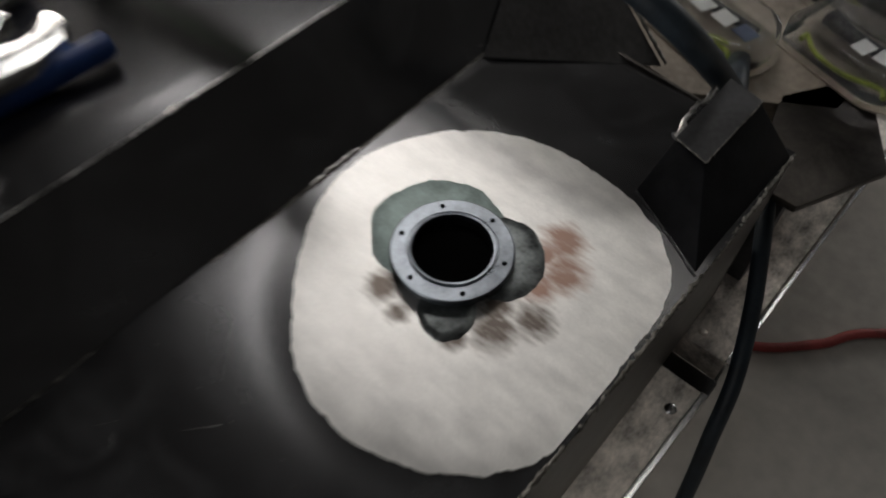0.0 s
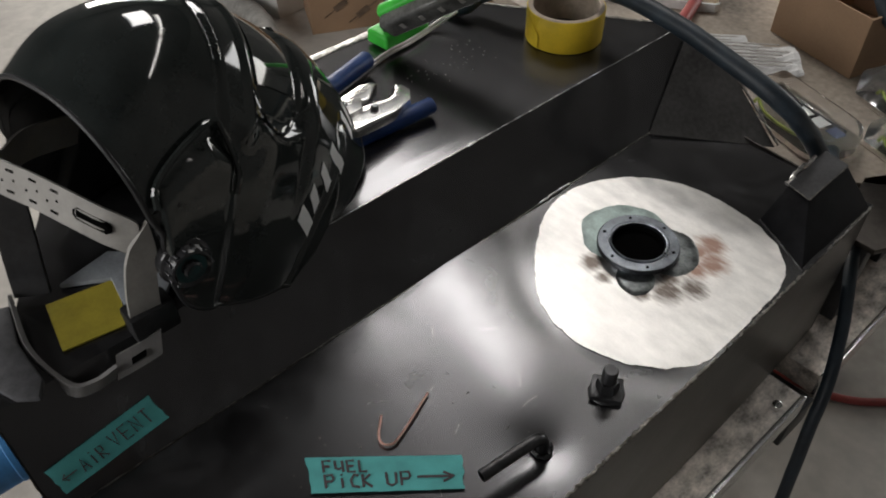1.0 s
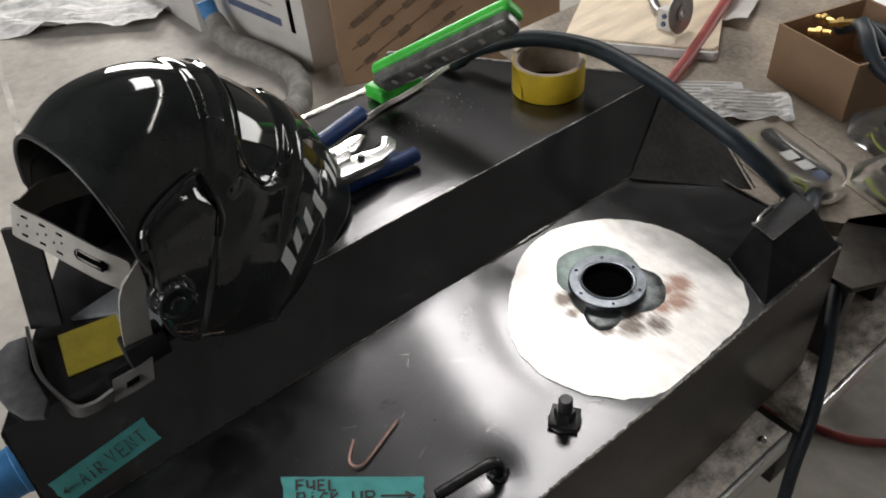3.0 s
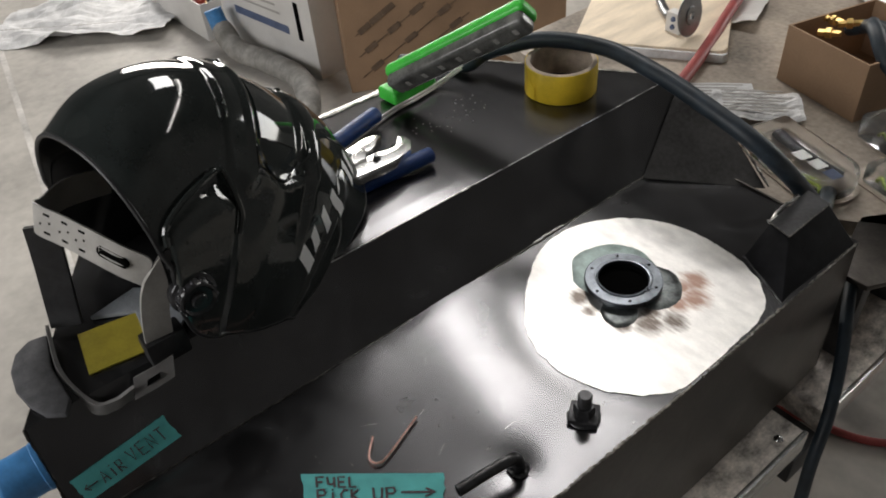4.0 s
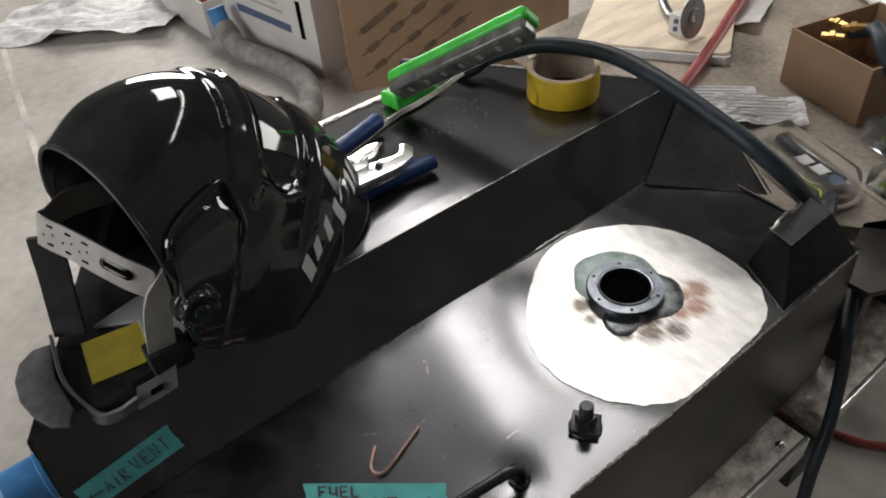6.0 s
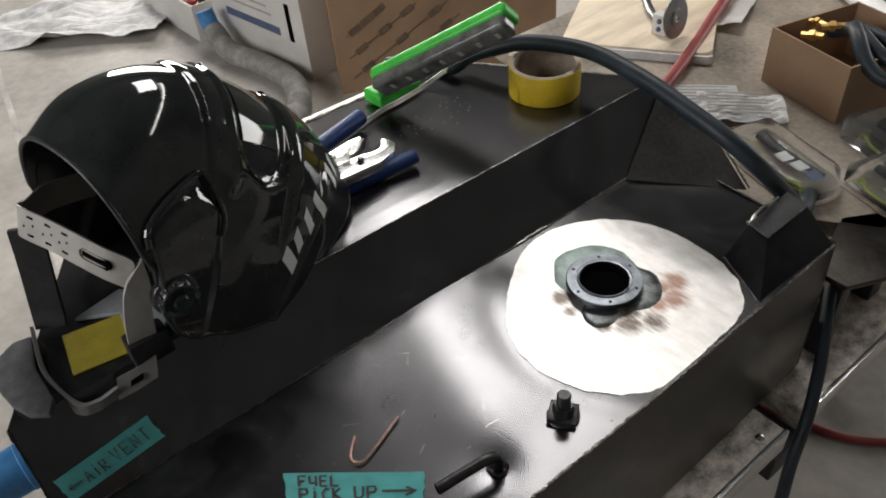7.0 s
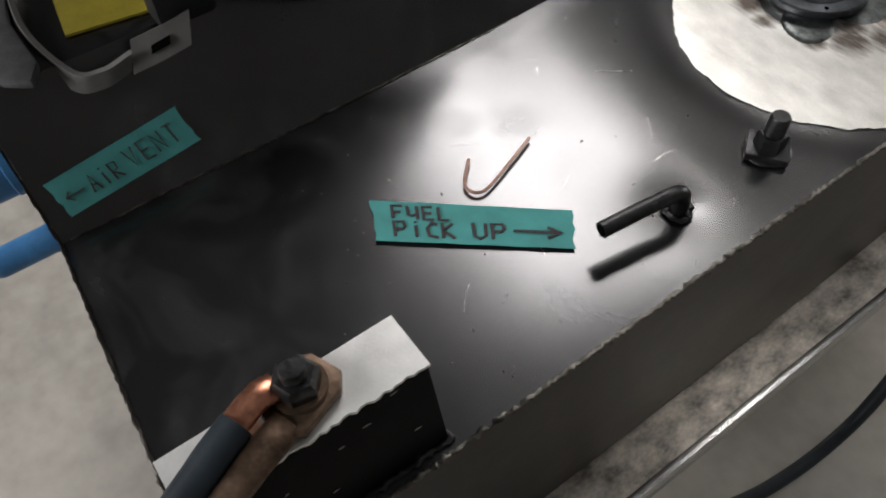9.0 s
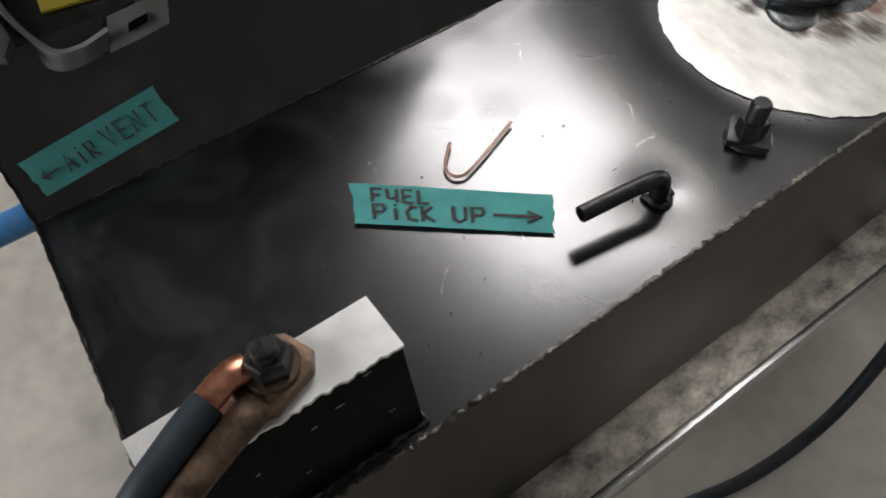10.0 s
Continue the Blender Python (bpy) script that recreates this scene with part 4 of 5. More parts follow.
part("pivot_block", box((-0.224, -0.014, 0.906), (-0.196, 0.030, 0.940), 0.005), SHELL_MATT, helmet)
SV = Vector((0.6, 1, 0))
part("rear_strap", strap([(Vector((-0.350, -0.040, 1.026)), SV), (Vector((-0.347, -0.047, 0.985)), SV), (Vector((-0.343, -0.056, 0.940)), SV), (Vector((-0.332, -0.064, 0.905)), SV)], 0.034, 0.006), SHELL_MATT, helmet, "black rear strap")
RV = Vector((0.25, 0.25, 1.0))
part("nape_band", strap([(Vector((-0.340, -0.084, 0.905)), RV), (Vector((-0.270, -0.094, 0.896)), RV), (Vector((-0.214, -0.082, 0.888)), RV), (Vector((-0.200, -0.064, 0.889)), RV), (Vector((-0.195, -0.042, 0.897)), RV)], 0.018, 0.004), DULL_PLASTIC, helmet, "grey nape band")
TV = Vector((0.35, -0.35, -0.9))
part("nape_tab", strap([(Vector((-0.198, -0.040, 0.897)), TV), (Vector((-0.193, -0.018, 0.902)), TV), (Vector((-0.190, 0.004, 0.907)), TV)], 0.024, 0.004), DULL_PLASTIC, helmet, "grey ratchet tab")
# black insert drawn as the slot's inner shade
part("tab_slot", strap([(Vector((-0.1935, -0.026, 0.9000)), TV), (Vector((-0.1905, -0.012, 0.9040)), TV)], 0.006, 0.0062), BLACK, helmet)
part("nape_cushion", prism([(-0.335, -0.086), (-0.285, -0.098), (-0.225, -0.096), (-0.207, -0.106), (-0.222, -0.124), (-0.245, -0.133), (-0.275, -0.138), (-0.305, -0.135), (-0.328, -0.124), (-0.340, -0.106)], UPPER + 0.001, UPPER + 0.010, 0.004), CUSHION, helmet, "soft grey nape cushion")
card = thing("yellow_card", (-0.275, -0.03, UPPER), "yellow paper label lying on the deck under the helmet", "label")
part("card", prism([(-0.318, -0.060), (-0.306, 0.006), (-0.240, -0.008), (-0.250, -0.070)], UPPER + 0.001, UPPER + 0.003), YELLOW_PAD, card)


pad = thing("foam_pad", (-0.29, 0.0, UPPER), "pale grey foam pad half under the yellow label", "pad")
part("pad", prism([(-0.332, -0.040), (-0.345, 0.018), (-0.318, 0.046), (-0.262, 0.050), (-0.232, 0.020), (-0.236, -0.006), (-0.305, 0.004)], UPPER + 0.0006, UPPER + 0.007, 0.002), PAD_GREY, pad)


# ---- tank end fittings with blue caps ----
def capped_port(x, z, r, length, label):
    t = thing("end_cap", (x, -0.147, z), label, "cap")
    m = Matrix.Translation((x, -0.147, z)) @ Matrix.Rotation(radians(90), 4, "X")
    part("cap", lathe([(0.0, length), (r * 0.85, length), (r * 0.97, length - 0.003), (r, length - 0.006), (r * 1.02, 0.006), (r * 1.06, 0.005), (r * 1.06, 0.0005), (0.0, 0.0005)], 28, m), BLUE_CAP, t, "blue plastic cap")
    return t


capped_port(-0.215, 0.848, 0.026, 0.046, "blue plastic cap on the tank end")
capped_port(-0.188, 0.785, 0.0115, 0.050, "thin blue plastic cap on a vent tube")


# ---- things on the upper deck ----
def blue_bar(a, b, r, label):
    t = thing("blue_handle", a, label, "handle")
    d = (Vector(b) - Vector(a)).normalized()
    part("grip", tube([a, Vector(a) + d * 0.002, Vector(b) - d * 0.003, b], lambda f: r * (0.85 if f < 0.01 or f > 0.99 else 1), 18, 1, curved=False), BLUE, t)
    return t


blue_bar((-0.395, 0.250, UPPER + 0.0135), (-0.440, 0.440, UPPER + 0.022), 0.0125, "blue rubber handle lying on the deck")
blue_bar((-0.318, 0.270, UPPER + 0.012), (-0.302, 0.437, UPPER + 0.018), 0.0110, "blue rubber handle under the locking pliers")

rod = thing("filler_rod", (-0.44, 0.5, UPPER), "thin bright pale metal filler rods", "rod")
for k, (dx, dz) in enumerate(((0, 0.0), (0.005, 0.0), (0.0025, 0.0035))):
    part("rod", tube([(-0.402 + dx, 0.300 + 0.008 * k, UPPER + 0.004 + dz), (-0.421 + dx, 0.354, UPPER + 0.004 + dz), (-0.456 + dx, 0.475, UPPER + 0.004 + dz), (-0.460 + dx, 0.523, UPPER + 0.005 + dz), (-0.468 + dx, 0.575, UPPER + 0.006 + dz), (-0.456 + dx, 0.611 + 0.004 * k, UPPER + 0.025 + dz)], 0.0021, 8, 6), ROD, rod)


def pliers():
    t = thing("locking_pliers", (-0.34, 0.36, UPPER), "shiny nickel locking pliers with open jaws", "pliers")
    m = Matrix.Translation((-0.330, 0.340, UPPER + 0.032)) @ Matrix.Rotation(radians(94), 4, "Z") @ Matrix.Rotation(radians(4), 4, "Y") @ Matrix.Diagonal((1.2, 1.35, 1.1, 1))
    lower = [(-0.16, -0.012), (-0.02, -0.022), (0.030, -0.024), (0.056, -0.018), (0.068, -0.006), (0.069, 0.006), (0.062, 0.010), (0.056, 0.004), (0.048, -0.003), (0.036, -0.004), (0.024, 0.0), (0.0, 0.002), (-0.16, 0.004)]
    upper = [(-0.10, 0.010), (-0.03, 0.012), (0.0, 0.008), (0.020, 0.006), (0.030, 0.010), (0.040, 0.018), (0.048, 0.020), (0.044, 0.028), (0.030, 0.029), (0.010, 0.025), (-0.02, 0.022), (-0.10, 0.022)]
    part("fixed_jaw", prism(lower, -0.007, 0.008, 0.0022, m), CHROME, t)
    part("moving_jaw", prism(upper, -0.006, 0.010, 0.0022, m), CHROME, t)
    part("link", prism([(-0.05, -0.006), (0.005, -0.004), (0.016, 0.010), (0.004, 0.018), (-0.05, 0.016)], 0.006, 0.0115, 0.0015, m), CHROME, t)
    for x, y in ((-0.006, 0.012), (0.014, -0.010), (-0.03, 0.002)):
        part("rivet", lathe([(0.0, 0.0145), (0.003, 0.014), (0.0042, 0.012), (0.0042, 0.006), (0.0, 0.006)], 16, m @ Matrix.Translation((x, y, 0))), RING, t)
    for k in range(5):
        part("jaw_tooth", box((-0.0008, -0.0012, -0.006), (0.0008, 0.0012, 0.0075), 0, m @ Matrix.Translation((0.060 - 0.0035 * k, 0.0070 - 0.0016 * k, 0))), BLACK_IRON, t)
    return t


pliers()


def tape_roll():
    c = (-0.326, 0.711, UPPER + 0.001)
    t = thing("tape_roll", c, "roll of bright yellow tape on a pale card core", "tape roll")
    m = Matrix.Translation(c)
    part("tape", lathe([(0.0545, 0.0), (0.0555, 0.0), (0.0560, 0.001), (0.0560, 0.047), (0.0555, 0.0478), (0.0545, 0.0478)], 72, m, closed=True), YELLOW, t)
    part("core", lathe([(0.0475, 0.0004), (0.0543, 0.0004), (0.0543, 0.0482), (0.0535, 0.0486), (0.0482, 0.0486), (0.0475, 0.048)], 72, m, closed=True), CARD_CORE, t, "pale card core")
    bm = bmesh.new()
    lo, hi = [], []
    for k in range(8):
        a = radians(272 - 4.0 * k)
        r = 0.0563 + 0.0004 * (7 - k) ** 1.0 * 0.5
        jag = 0.0012 * (k % 2)
        lo.append(bm.verts.new((c[0] + r * math.cos(a), c[1] + r * math.sin(a), c[2] + 0.0005 + jag)))
        hi.append(bm.verts.new((c[0] + r * math.cos(a), c[1] + r * math.sin(a), c[2] + 0.046 - 0.0035 * (7 - k))))
    for k in range(7):
        bm.faces.new((lo[k], lo[k + 1], hi[k + 1], hi[k]))
    ext = bmesh.ops.extrude_face_region(bm, geom=bm.faces[:])
    bmesh.ops.translate(bm, verts=[g for g in ext["geom"] if isinstance(g, bmesh.types.BMVert)], vec=(-0.0003, -0.0003, 0))
    part("loose_end", bm, YELLOW, t, "loose torn tape end")
    return t


tape_roll()


def work_light():
    t = thing("work_light", (-0.465, 0.53, UPPER), "bright green slim work light with smoky lens on a green foot", "work light")
    a, b = Vector((-0.470, 0.505, 0.945)), Vector((-0.283, 0.606, 1.072))
    d = (b - a).normalized()
    side = Vector((0.60, -0.52, -0.40))
    side = (side - d * side.dot(d)).normalized()
    up = d.cross(side).normalized()
    m = Matrix.Translation(a) @ Matrix((d, side, up)).transposed().to_4x4()
    ln = (b - a).length
    part("body", box((-0.010, -0.012, -0.0205), (ln - 0.002, 0.008, 0.0205), 0.0085, m, 4), GREEN, t, "bright green back shell")
    part("lens", box((-0.007, 0.004, -0.0175), (ln - 0.005, 0.026, 0.0175), 0.008, m, 4), CLEAR_GREY, t, "smoky grey lens")
    for k in range(7):
        part("led", box((-0.004, -0.006, -0.001), (0.004, 0.006, 0.001), 0.001, m @ Matrix.Translation((0.025 + k * (ln - 0.05) / 6, 0.0255, 0)) @ Matrix.Rotation(radians(90), 4, "X"), 1), GREY_PLASTIC, t)
    # black block drawn as the shade in the slot
    part("hang_slot", box((ln - 0.026, -0.0128, -0.004), (ln - 0.017, -0.008, 0.004), 0.001, m), BLACK, t)
    part("foot", box((-0.022, -0.043, 0.0), (0.022, 0.043, 0.022), 0.006, Matrix.Translation((-0.487, 0.531, UPPER + 0.002)) @ Matrix.Rotation(radians(4), 4, "Z"), 3), GREEN, t, "green folding foot")
    part("hinge", tube([(-0.482, 0.505, UPPER + 0.03), (-0.455, 0.512, UPPER + 0.035)], 0.009, 14, 1, curved=False), SHELL_MATT, t)
    return t


work_light()


# ---- cables and hoses ----
def cable(name, pts, r, material, label, n=16, category="cable"):
    t = thing(name, pts[0], label, category)
    part("sheath", tube(pts, r, n, 10), material, t)
    return t


cable("welding_cable", [(-0.60, 0.60, 0.885), (-0.52, 0.63, 0.900), (-0.467, 0.640, 0.912), (-0.4563, 0.6656, 0.925), (-0.4169, 0.6862, 0.945), (-0.3623, 0.7196, 0.962), (-0.2725, 0.7479, 0.968), (-0.1736, 0.7432, 0.966), (-0.091, 0.737, 0.955), (-0.004, 0.738, 0.932), (0.029, 0.774, 0.885), (0.036, 0.855, 0.800), (0.030, 0.925, 0.735), (0.000, 1.00, 0.716)], 0.0125, RUBBER, "thick black rubber welding cable arching over the tank")
cable("power_cable", [(0.085, 0.955, 0.655), (0.105, 0.92, 0.655), (0.131, 0.871, 0.640), (0.169, 0.808, 0.595), (0.199, 0.747, 0.545), (0.214, 0.705, 0.485), (0.227, 0.682, 0.410), (0.242, 0.655, 0.29), (0.25, 0.58, 0.20), (0.24, 0.44, 0.191), (0.20, 0.25, 0.19), (0.22, 0.0, 0.19)], 0.0095, RUBBER, "black rubber cable hanging beside the stand")
cable("air_hose", [(-0.10, 0.92, FLOOR + 0.008), (0.05, 1.00, FLOOR + 0.008), (0.186, 1.050, FLOOR + 0.008), (0.27, 1.13, FLOOR + 0.008), (0.34, 1.22, FLOOR + 0.008), (0.60, 1.40, FLOOR + 0.008), (1.1, 1.5, FLOOR + 0.008)], 0.008, RED_HOSE, "red rubber air hose lying on the floor", category="hose")

# ---- bench behind the tank and what lies on it ----
BT = 0.70
bench = thing("work_bench", (-0.3, 1.5, FLOOR), "cluttered low bench with a worn pale top", "bench")
part("top", prism([(-0.80, 1.02), (-0.02, 0.93), (0.12, 1.02), (0.20, 2.3), (-0.80, 2.3)], BT - 0.03, BT, 0.003), BENCH_TOP, bench, "grimy grey-brown bench top")
for x, y in ((-0.76, 1.1), (0.10, 1.1), (-0.76, 2.2), (0.10, 2.2)):
    part("leg", box((x - 0.02, y - 0.02, FLOOR), (x + 0.02, y + 0.02, BT - 0.03), 0.002), FRAME, bench)

board = thing("plywood_board", (-0.6, 1.3, BT), "pale plywood board with rounded corners", "board")
ang = math.atan2(0.17, 0.264)
bmt = Matrix.Translation((-0.670, 1.105, BT + 0.001)) @ Matrix.Rotation(ang, 4, "Z")
part("board", prism([(0.012, 0.0), (0.30, 0.0), (0.318, 0.006), (0.325, 0.022), (0.325, 0.42), (0.0, 0.42), (0.0, 0.012)], 0.0, 0.022, 0.003, bmt), WOOD, board)
part("edge_strip", prism([(0.0, -0.004), (0.315, -0.004), (0.327, 0.004), (0.327, 0.0), (0.318, -0.010), (0.0, -0.010)], 0.0, 0.018, 0.0, bmt), PAPER, board, "pale edge")


def disc():
    t = thing("grinding_disc", (-0.49, 1.30, BT + 0.023), "grey steel disc standing on a small bracket", "disc")
    m = Matrix.Translation((-0.500, 1.280, BT + 0.072)) @ Matrix.Rotation(radians(5), 4, "Z") @ Matrix.Rotation(radians(80), 4, "Y")
    part("disc", lathe([(0.008, -0.002), (0.044, -0.002), (0.045, 0.0), (0.044, 0.002), (0.020, 0.003), (0.018, 0.006), (0.008, 0.006)], 48, m, closed=True), RING, t)
    part("bracket", box((-0.02, -0.012, 0), (0.02, 0.012, 0.045), 0.002, Matrix.Translation((-0.535, 1.285, BT + 0.023))), WHITE_CARD, t)
    for z in (0.014, 0.032):
        part("bolt", lathe([(0.0, 0.004), (0.005, 0.004), (0.006, 0.0), (0.0, 0.0)], 12, Matrix.Translation((-0.535, 1.273, BT + 0.023 + z)) @ Matrix.Rotation(radians(90), 4, "X")), BLUE_PRINT, t)
    part("handle", tube([(-0.545, 1.30, BT + 0.035), (-0.60, 1.33, BT + 0.034), (-0.66, 1.38, BT + 0.034)], 0.010, 14, 4), RING, t)
    return t


disc()
cable("air_hose", [(-0.385, 1.10, BT + 0.012), (-0.405, 1.165, BT + 0.016), (-0.445, 1.28, BT + 0.02), (-0.54, 1.534, BT + 0.03), (-0.62, 1.80, BT + 0.02)], 0.0125, RED_HOSE, "thick dull red hose on the bench", category="hose")


def carton(name, m, sx, sy, h, material, label, wall=0.004, flaps=()):
    """An open box: base, four walls, and flaps given as (side, length, degrees)."""
    t = thing(name, m, label, "box")
    part("base", box((0, 0, 0), (sx, sy, wall), 0, m), material, t)
    part("wall", box((0, 0, wall), (sx, wall, h), 0, m), material, t)
    part("wall", box((0, sy - wall, wall), (sx, sy, h), 0, m), material, t)
    part("wall", box((0, wall, wall), (wall, sy - wall, h), 0, m), material, t)
    part("wall", box((sx - wall, wall, wall), (sx, sy - wall, h), 0, m), material, t)
    for side, ln, deg in flaps:
        if side == "front":
            f = m @ Matrix.Translation((0, 0, h)) @ Matrix.Rotation(radians(deg), 4, "X")
            part("flap", box((0.004, -ln, 0), (sx - 0.004, 0, wall), 0, f), material, t)
        if side == "right":
            f = m @ Matrix.Translation((sx, 0, h)) @ Matrix.Rotation(radians(deg), 4, "Y")
            part("flap", box((0, 0.004, 0), (ln, sy - 0.004, wall), 0, f), material, t)
        if side == "back":
            f = m @ Matrix.Translation((0, sy, h)) @ Matrix.Rotation(radians(deg), 4, "X")
            part("flap", box((0.004, 0, 0), (sx - 0.004, ln, wall), 0, f), material, t)
    return t


cm = Matrix.Translation((-0.282, 1.290, BT + 0.001)) @ Matrix.Rotation(math.atan2(-0.050, 0.190), 4, "Z")
carton("cardboard_box", cm, 0.196, 0.22, 0.115, CARD, "small open brown cardboard box full of hose fittings")
for k, (x, y, z, a) in enumerate(((-0.22, 1.33, 0.105, 10), (-0.20, 1.36, 0.12, 30), (-0.235, 1.37, 0.112, -15))):
    t = thing("hose_fitting", (x, y, BT + z), "brass hose fitting in the cardboard box", "fitting", "fittings in the box")
    m = Matrix.Translation((x, y, BT + z)) @ Matrix.Rotation(radians(a), 4, "Z") @ Matrix.Rotation(radians(80), 4, "Y")
    part("body", lathe([(0.0, -0.02), (0.007, -0.02), (0.007, -0.006), (0.011, -0.005), (0.011, 0.005), (0.007, 0.006), (0.006, 0.022), (0.0, 0.022)], 6, m), BRASS, t)
for k in range(3):
    cable("rubber_hose", [(-0.215 + 0.02 * k, 1.40, BT + 0.09 + 0.012 * k), (-0.15 + 0.01 * k, 1.37 - 0.03 * k, BT + 0.125 + 0.01 * k), (-0.05, 1.36 - 0.045 * k, BT + 0.12 - 0.01 * k), (0.10, 1.42 - 0.05 * k, BT + 0.09), (0.28, 1.50 - 0.06 * k, BT + 0.06)], 0.013, RUBBER, "black rubber hose lying over the cardboard box", 12, "hose")


def crumpled(cx, cy, z, sx, sy, turn, height, seed, n=18):
    bm = bmesh.new()
    rows = []
    c, s = math.cos(turn), math.sin(turn)
    for j in range(n + 1):
        row = []
        for i in range(n + 1):
            x, y = (i / n - 0.5) * sx, (j / n - 0.5) * sy
            h = height * (0.5 + noise.noise(Vector((x / sx * 3, y / sy * 3, seed))) + 0.5 * noise.noise(Vector((x / sx * 8, y / sy * 8, seed))))
            row.append(bm.verts.new((cx + x * c - y * s, cy + x * s + y * c, z + max(0.0015, h))))
        rows.append(row)
    for a, b in zip(rows, rows[1:]):
        for i in range(n):
            bm.faces.new((a[i], a[i + 1], b[i + 1], b[i]))
    ext = bmesh.ops.extrude_face_region(bm, geom=bm.faces[:])
    bmesh.ops.translate(bm, verts=[g for g in ext["geom"] if isinstance(g, bmesh.types.BMVert)], vec=(0, 0, 0.0008))
    return bm


def loose_sheet(name, cx, cy, z, sx, sy, turn, height, seed, material, label, bars=0):
    t = thing(name, (cx, cy, z), label, "paper")
    part("sheet", crumpled(cx, cy, z, sx, sy, turn, height, seed), material, t, smooth=0)
    c, s = math.cos(turn), math.sin(turn)
    for k in range(bars):
        y = (-0.36 + 0.72 * k / max(1, bars - 1)) * sy
        m = Matrix.Translation((cx - y * s, cy + y * c, z + height * 1.2 + 0.003)) @ Matrix.Rotation(turn, 4, "Z")
        part("print_line", box((-0.4 * sx, -0.002, 0), (0.3 * sx + 0.1 * sx * math.sin(k * 2.1), 0.002, 0.0006), 0, m), GREY_PLASTIC, t)
    return t


loose_sheet("paper_sheet", -0.325, 1.135, BT, 0.17, 0.12, 0.75, 0.004, 3, PAPER, "printed paper sheet lying on the bench", 8)
loose_sheet("plastic_bag", -0.235, 1.150, BT + 0.012, 0.16, 0.10, 0.7, 0.010, 9, PAPER, "crumpled grey printed plastic bag", 7)


def pill(sx, sy, r, n=10):
    """A long outline with one square end and one rounded end."""
    out = [(-sx / 2, sy / 2), (-sx / 2, -sy / 2)]
    for k in range(n + 1):
        a = -math.pi / 2 + math.pi * k / n
        out.append((sx / 2 - r + r * math.cos(a), math.sin(a) * sy / 2))
    return out


def blister(x, y, z, sx, sy, h, turn, tilt, seed, label):
    """A clear moulded pack with a card back, a tool and a strip of labels inside."""
    t = thing("blister_pack", (x, y, z), label, "packaging", "packs on the bench")
    m = Matrix.Translation((x, y, z)) @ Matrix.Rotation(turn, 4, "Z") @ Matrix.Rotation(tilt, 4, "Y")
    rng = random.Random(seed)
    part("card_back", prism(pill(sx, sy, sy * 0.45), 0.0, 0.0015, 0, m), BENCH_TOP, t, "dull printed card")
    shell_bm = prism(pill(sx - 0.012, sy - 0.012, sy * 0.42), 0.002, h, 0.008, m)
    part("clear_shell", shell_bm, CLEAR, t, "clear moulded plastic")
    for k in range(3):
        a = -sx * 0.05 + k * sx * 0.15
        part("label_strip", box((a, -0.014 + 0.004 * k, h * 0.62), (a + sx * 0.115, 0.010 + 0.003 * k, h * 0.62 + 0.0008), 0, m @ Matrix.Rotation(rng.uniform(-0.1, 0.1), 4, "Z")), WHITE_PRINT if k < 2 else BLUE_PRINT, t, "printed label")
    part("tool", tube([m @ Vector((-sx * 0.36, 0.018, h * 0.36)), m @ Vector((-sx * 0.10, 0.012, h * 0.40)), m @ Vector((sx * 0.30, 0.024, h * 0.36))], lambda f: h * (0.30 - 0.14 * f), 14, 4), BLACK_IRON, t, "dark steel tool")
    part("cord", tube([m @ Vector((sx * 0.36 * math.cos(u * 0.7) , -0.028 + 0.012 * math.sin(u * 1.9), h * 0.3)) for u in range(6)], 0.003, 8, 5), CORD, t, "yellow-green cord")
    return t


blister(-0.078, 1.046, BT + 0.001, 0.225, 0.115, 0.040, -0.33, -0.03, 3, "clear plastic blister pack with white labels and a dark tool")
blister(0.055, 1.215, BT + 0.001, 0.23, 0.12, 0.050, -0.38, -0.03, 5, "clear plastic blister pack with white labels on the bench")
blister(0.100, 1.100, BT + 0.001, 0.17, 0.10, 0.042, -0.30, 0.0, 8, "clear plastic blister pack lying beside the others")
pipe = thing("plastic_pipe", (-0.2, 1.7, BT), "pale glossy plastic tube on the bench", "tube")
part("tube", tube([(-0.52, 1.86, BT + 0.026), (-0.1, 1.58, BT + 0.026), (0.12, 1.46, BT + 0.026)], 0.024, 20, 2), WHITE_PRINT, pipe)
pipe2 = thing("plastic_pipe", (-0.1, 1.8, BT), "dark blue plastic tube on the bench", "tube")
part("tube", tube([(-0.50, 1.95, BT + 0.026), (-0.05, 1.66, BT + 0.026), (0.15, 1.55, BT + 0.026)], 0.024, 20, 2), BLUE_PRINT, pipe2)
loose_sheet("wrapping_paper", -0.62, 1.55, BT, 0.25, 0.35, 0.4, 0.02, 17, WHITE_CARD, "crumpled pale wrapping paper on the bench")

# ---- boxes and litter on the hall floor ----
wm = Matrix.Translation((-2.446, 0.999, FLOOR + 0.001)) @ Matrix.Rotation(math.atan2(0.078, 0.583), 4, "Z")
wb = carton("storage_box", wm, 0.588, 0.36, 0.46, WHITE_CARD, "white cardboard storage box with slot handle and blue print")
# black box on the wall, painted as the shade in a cut-out
part("hand_hole", box((0.495, -0.002, 0.13), (0.520, 0.002, 0.27), 0.001, wm), BLACK, wb, "slot handle painted black as an opening")
for k in range(5):
    part("print_line", box((0.10, -0.0015, 0.20 + 0.028 * k), (0.40 - 0.02 * (k % 3), 0.0005, 0.207 + 0.028 * k), 0, wm), GREY_PLASTIC, wb)
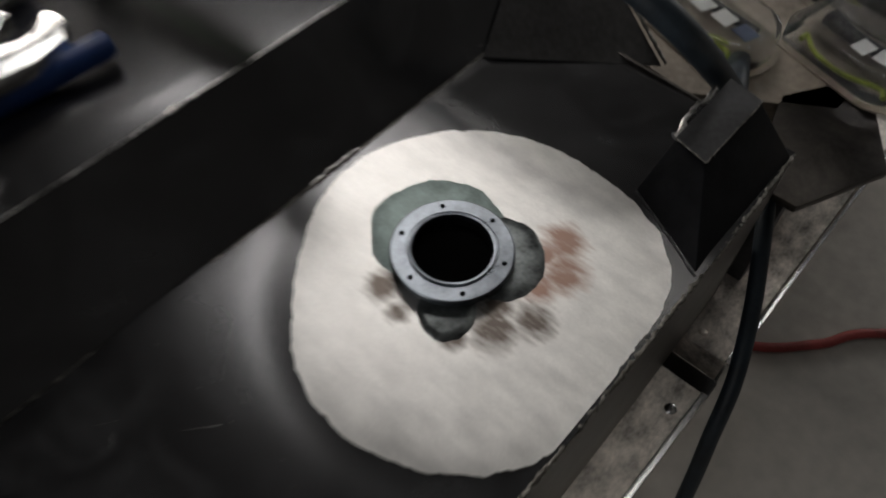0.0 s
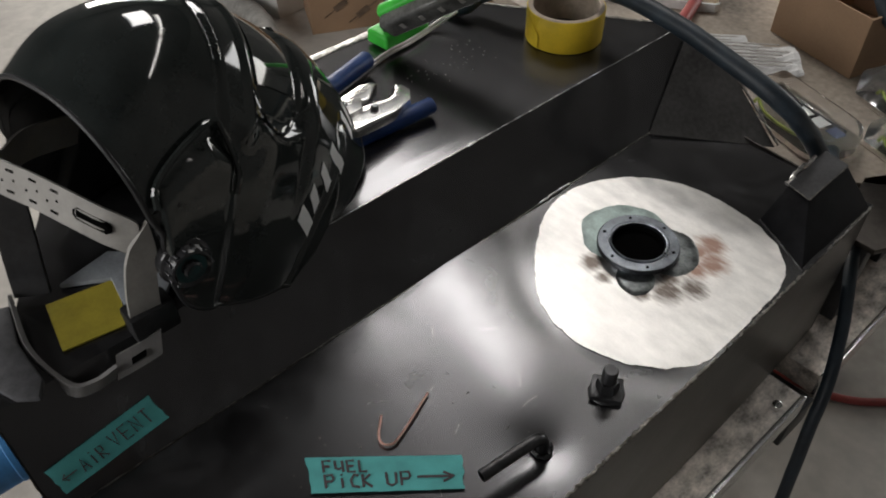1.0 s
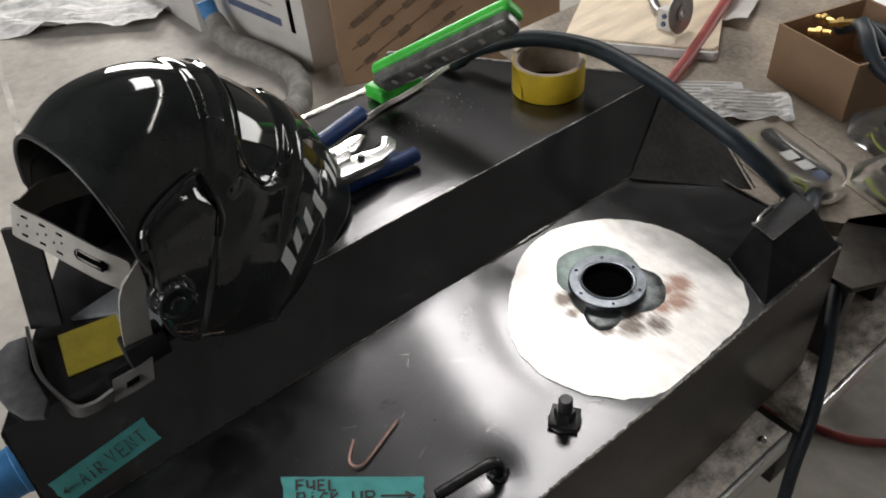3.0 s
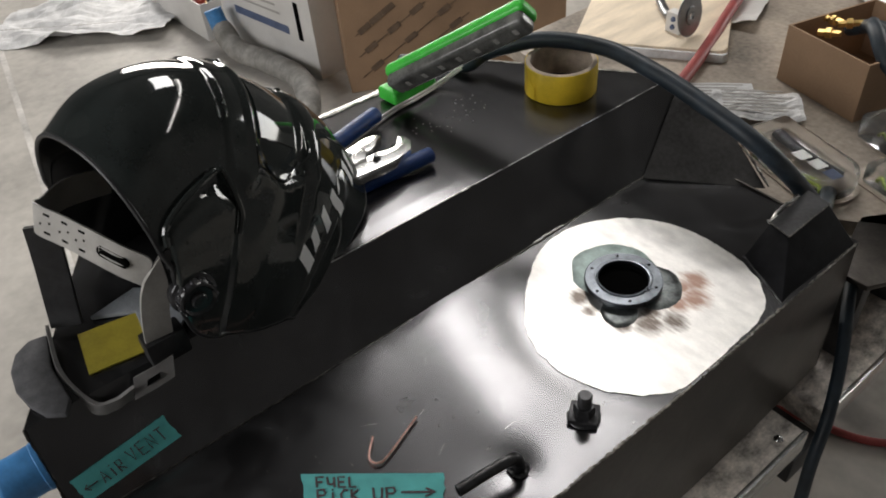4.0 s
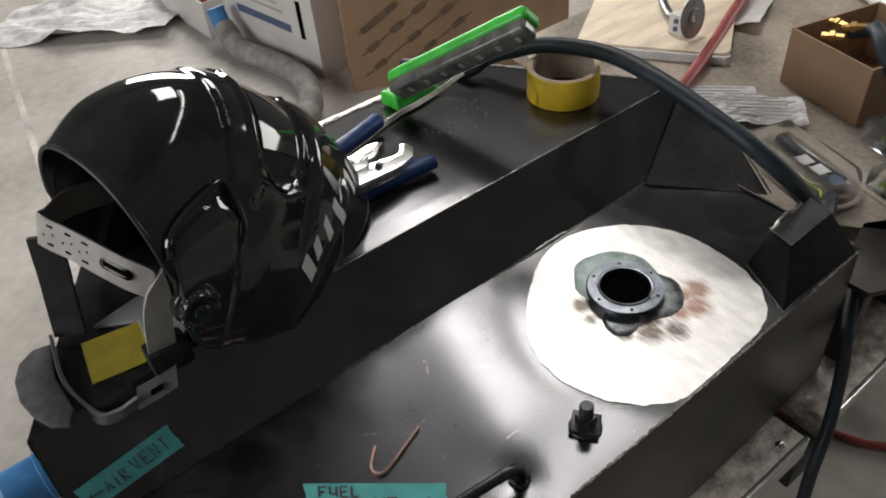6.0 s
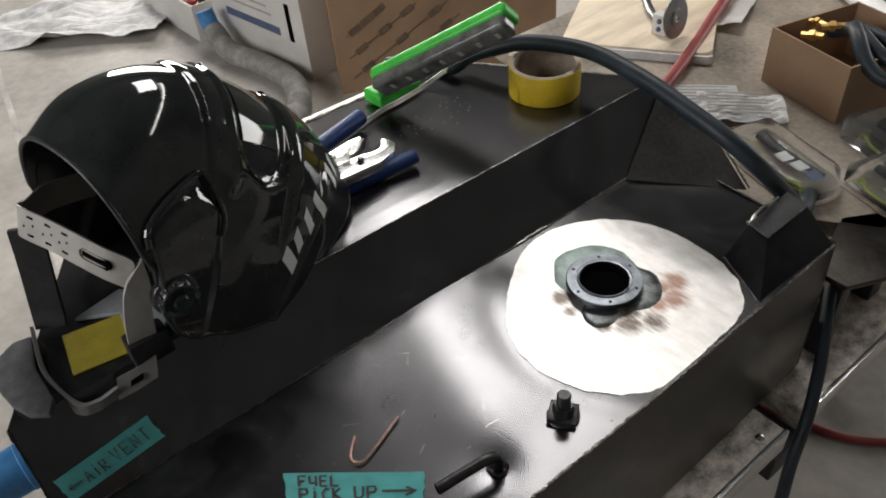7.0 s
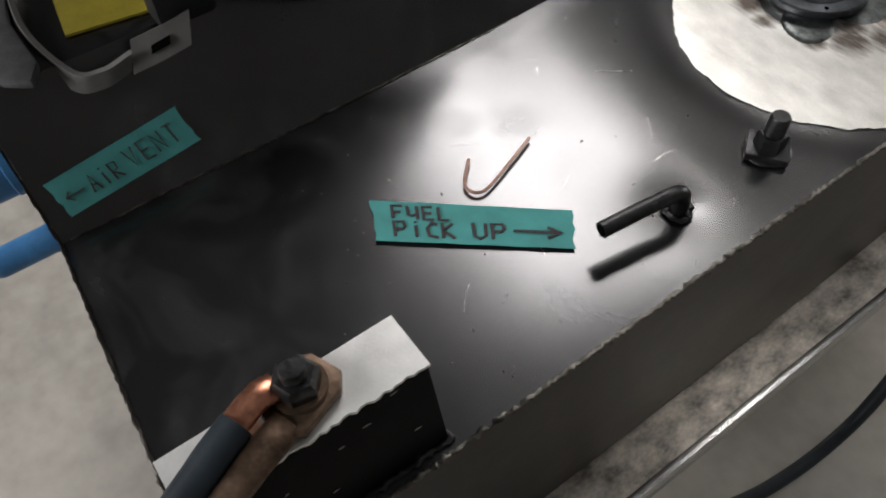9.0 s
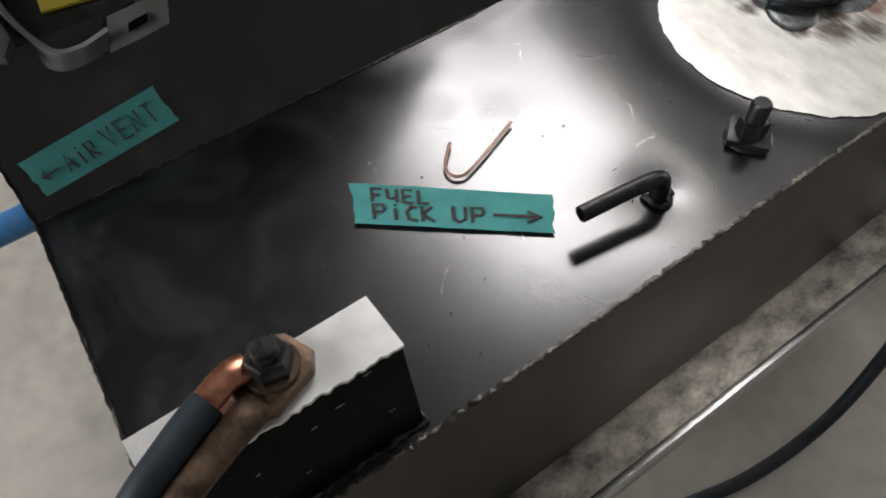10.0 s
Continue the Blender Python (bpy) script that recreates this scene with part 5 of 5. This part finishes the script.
part("print_bar", box((0.10, -0.0015, 0.135), (0.44, 0.0005, 0.165), 0, wm), BLUE_PRINT, wb, "slate blue printed bar")

bm2 = Matrix.Translation((-1.700, 1.100, FLOOR + 0.001)) @ Matrix.Rotation(math.atan2(0.70, 0.34), 4, "Z")
cb = carton("cardboard_box", bm2, 0.78, 0.50, 0.36, CARD, "large open brown cardboard box with printed flap", 0.006, (("front", 0.22, -58), ("back", 0.2, 40)))
slant = bm2 @ Matrix.Translation((0.02, 0, 0.02)) @ Matrix.Rotation(radians(-33), 4, "Y")
for k in range(-2, 4):
    # each slanting rule is kept inside the printed field of the wall
    z = 0.012 + 0.066 * k
    run = [i * 0.01 for i in range(60) if 0.02 < i * 0.0084 - z * 0.545 < 0.42 and 0.0 < i * 0.00545 + z * 0.839 < 0.27]
    if len(run) > 6:
        part("print_line", box((run[0], -0.0022, z), (run[-1], -0.0004, z + 0.0032), 0, slant), CARD_DARK, cb)
        for f in (0.10, 0.45, 0.78):
            a = run[0] + (run[-1] - run[0]) * f
            part("print_block", box((a, -0.0030, z - 0.008), (a + 0.048, -0.0008, z + 0.012), 0, slant), CARD_DARK, cb)

tm = Matrix.Translation((-3.02, 0.90, FLOOR + 0.001)) @ Matrix.Rotation(math.atan2(0.02, 0.5), 4, "Z")
carton("parts_tray", tm, 0.54, 0.22, 0.15, WHITE_CARD, "white open parts tray on the floor", 0.005)
for k in range(6):
    t = thing("small_part", (-2.9 + 0.07 * k, 1.02 + 0.03 * (k % 2), FLOOR + 0.05), "small metal part in the white tray", "part", "parts in the tray")
    part("body", lathe([(0.0, 0.0), (0.03, 0.0), (0.03, 0.06), (0.015, 0.065), (0.015, 0.11), (0.0, 0.11)], 12, Matrix.Translation((-2.9 + 0.07 * k, 1.02 + 0.03 * (k % 2), FLOOR + 0.008))), (BRASS, BLACK_IRON, RED_HOSE)[k % 3], t)
loose_sheet("plastic_bag", -3.05, 0.62, FLOOR, 0.80, 0.42, 0.9, 0.05, 21, PAPER, "crumpled clear plastic bag with printed papers on the floor", 2)

duct = thing("duct_hose", (-1.9, 0.9, FLOOR), "grey flexible duct hose lying on the floor", "hose")
DP = [(-2.33, 0.93, FLOOR + 0.10), (-2.22, 0.93, FLOOR + 0.05), (-2.05, 0.97, FLOOR + 0.045), (-1.86, 0.985, FLOOR + 0.045), (-1.70, 0.93, FLOOR + 0.045), (-1.62, 0.84, FLOOR + 0.045), (-1.68, 0.66, FLOOR + 0.045), (-1.9, 0.55, FLOOR + 0.045)]
part("hose", tube(DP, lambda f: 0.040 + 0.003 * math.sin(f * 500), 16, 24), HOSE_GREY, duct)
part("blue_end", tube([(-2.335, 0.93, FLOOR + 0.10), (-2.36, 0.925, FLOOR + 0.17)], 0.034, 16, 1, curved=False), BLUE_CAP, duct, "blue hose end")

# a pale joint line across the concrete
jm = Matrix.Translation((-2.25, 0.137, FLOOR)) @ Matrix.Rotation(math.atan2(-0.093, 0.652), 4, "Z")
structure("floor_joint", box((-3.4, -0.011, 0.0005), (1.2, 0.011, 0.002), 0, jm), JOINT, "pale joint line across the concrete floor", "floor joint")
# grinding specks scattered over the lower deck
rng = random.Random(8)
specks = bmesh.new()
for _ in range(70):
    x, y = rng.uniform(-0.14, 0.12), rng.uniform(-0.02, 0.33)
    r = rng.uniform(0.0003, 0.0009)
    bmesh.ops.create_icosphere(specks, subdivisions=1, radius=r, matrix=Matrix.Translation((x, y, deck_z(x, y) + r * 0.4)))
tagged(part("grinding_specks", specks, WELD), "tiny pale grinding specks on the deck", "specks", kind="stuff")

chips = bmesh.new()
for _ in range(46):
    x, y = rng.gauss(-0.385, 0.020), rng.uniform(0.44, 0.60)
    r = rng.uniform(0.0004, 0.0012)
    bmesh.ops.create_icosphere(chips, subdivisions=1, radius=r, matrix=Matrix.Translation((x, y, UPPER + r * 0.4)))
tagged(part("weld_spatter", chips, EDGE), "tiny bright weld spatter specks on the upper deck", "specks", kind="stuff")

# hair-thin handling scratches on the lower deck
scratches = bmesh.new()
for k in range(12):
    x, y, a = rng.uniform(-0.12, 0.10), rng.uniform(0.03, 0.34), rng.uniform(0, math.pi)
    ln, bend = rng.uniform(0.006, 0.026), rng.uniform(-0.3, 0.3)
    run = []
    for i in range(6):
        px, py = x + math.cos(a + bend * i / 5) * ln * i / 5, y + math.sin(a + bend * i / 5) * ln * i / 5
        run.append((px, py, deck_z(px, py) + 0.0002))
    scratches = join(scratches, tube(run, 0.00009, 5, 1, curved=False))
tagged(part("scratches", scratches, EDGE), "hair-thin pale scratches on the steel deck", "scratches", kind="stuff")
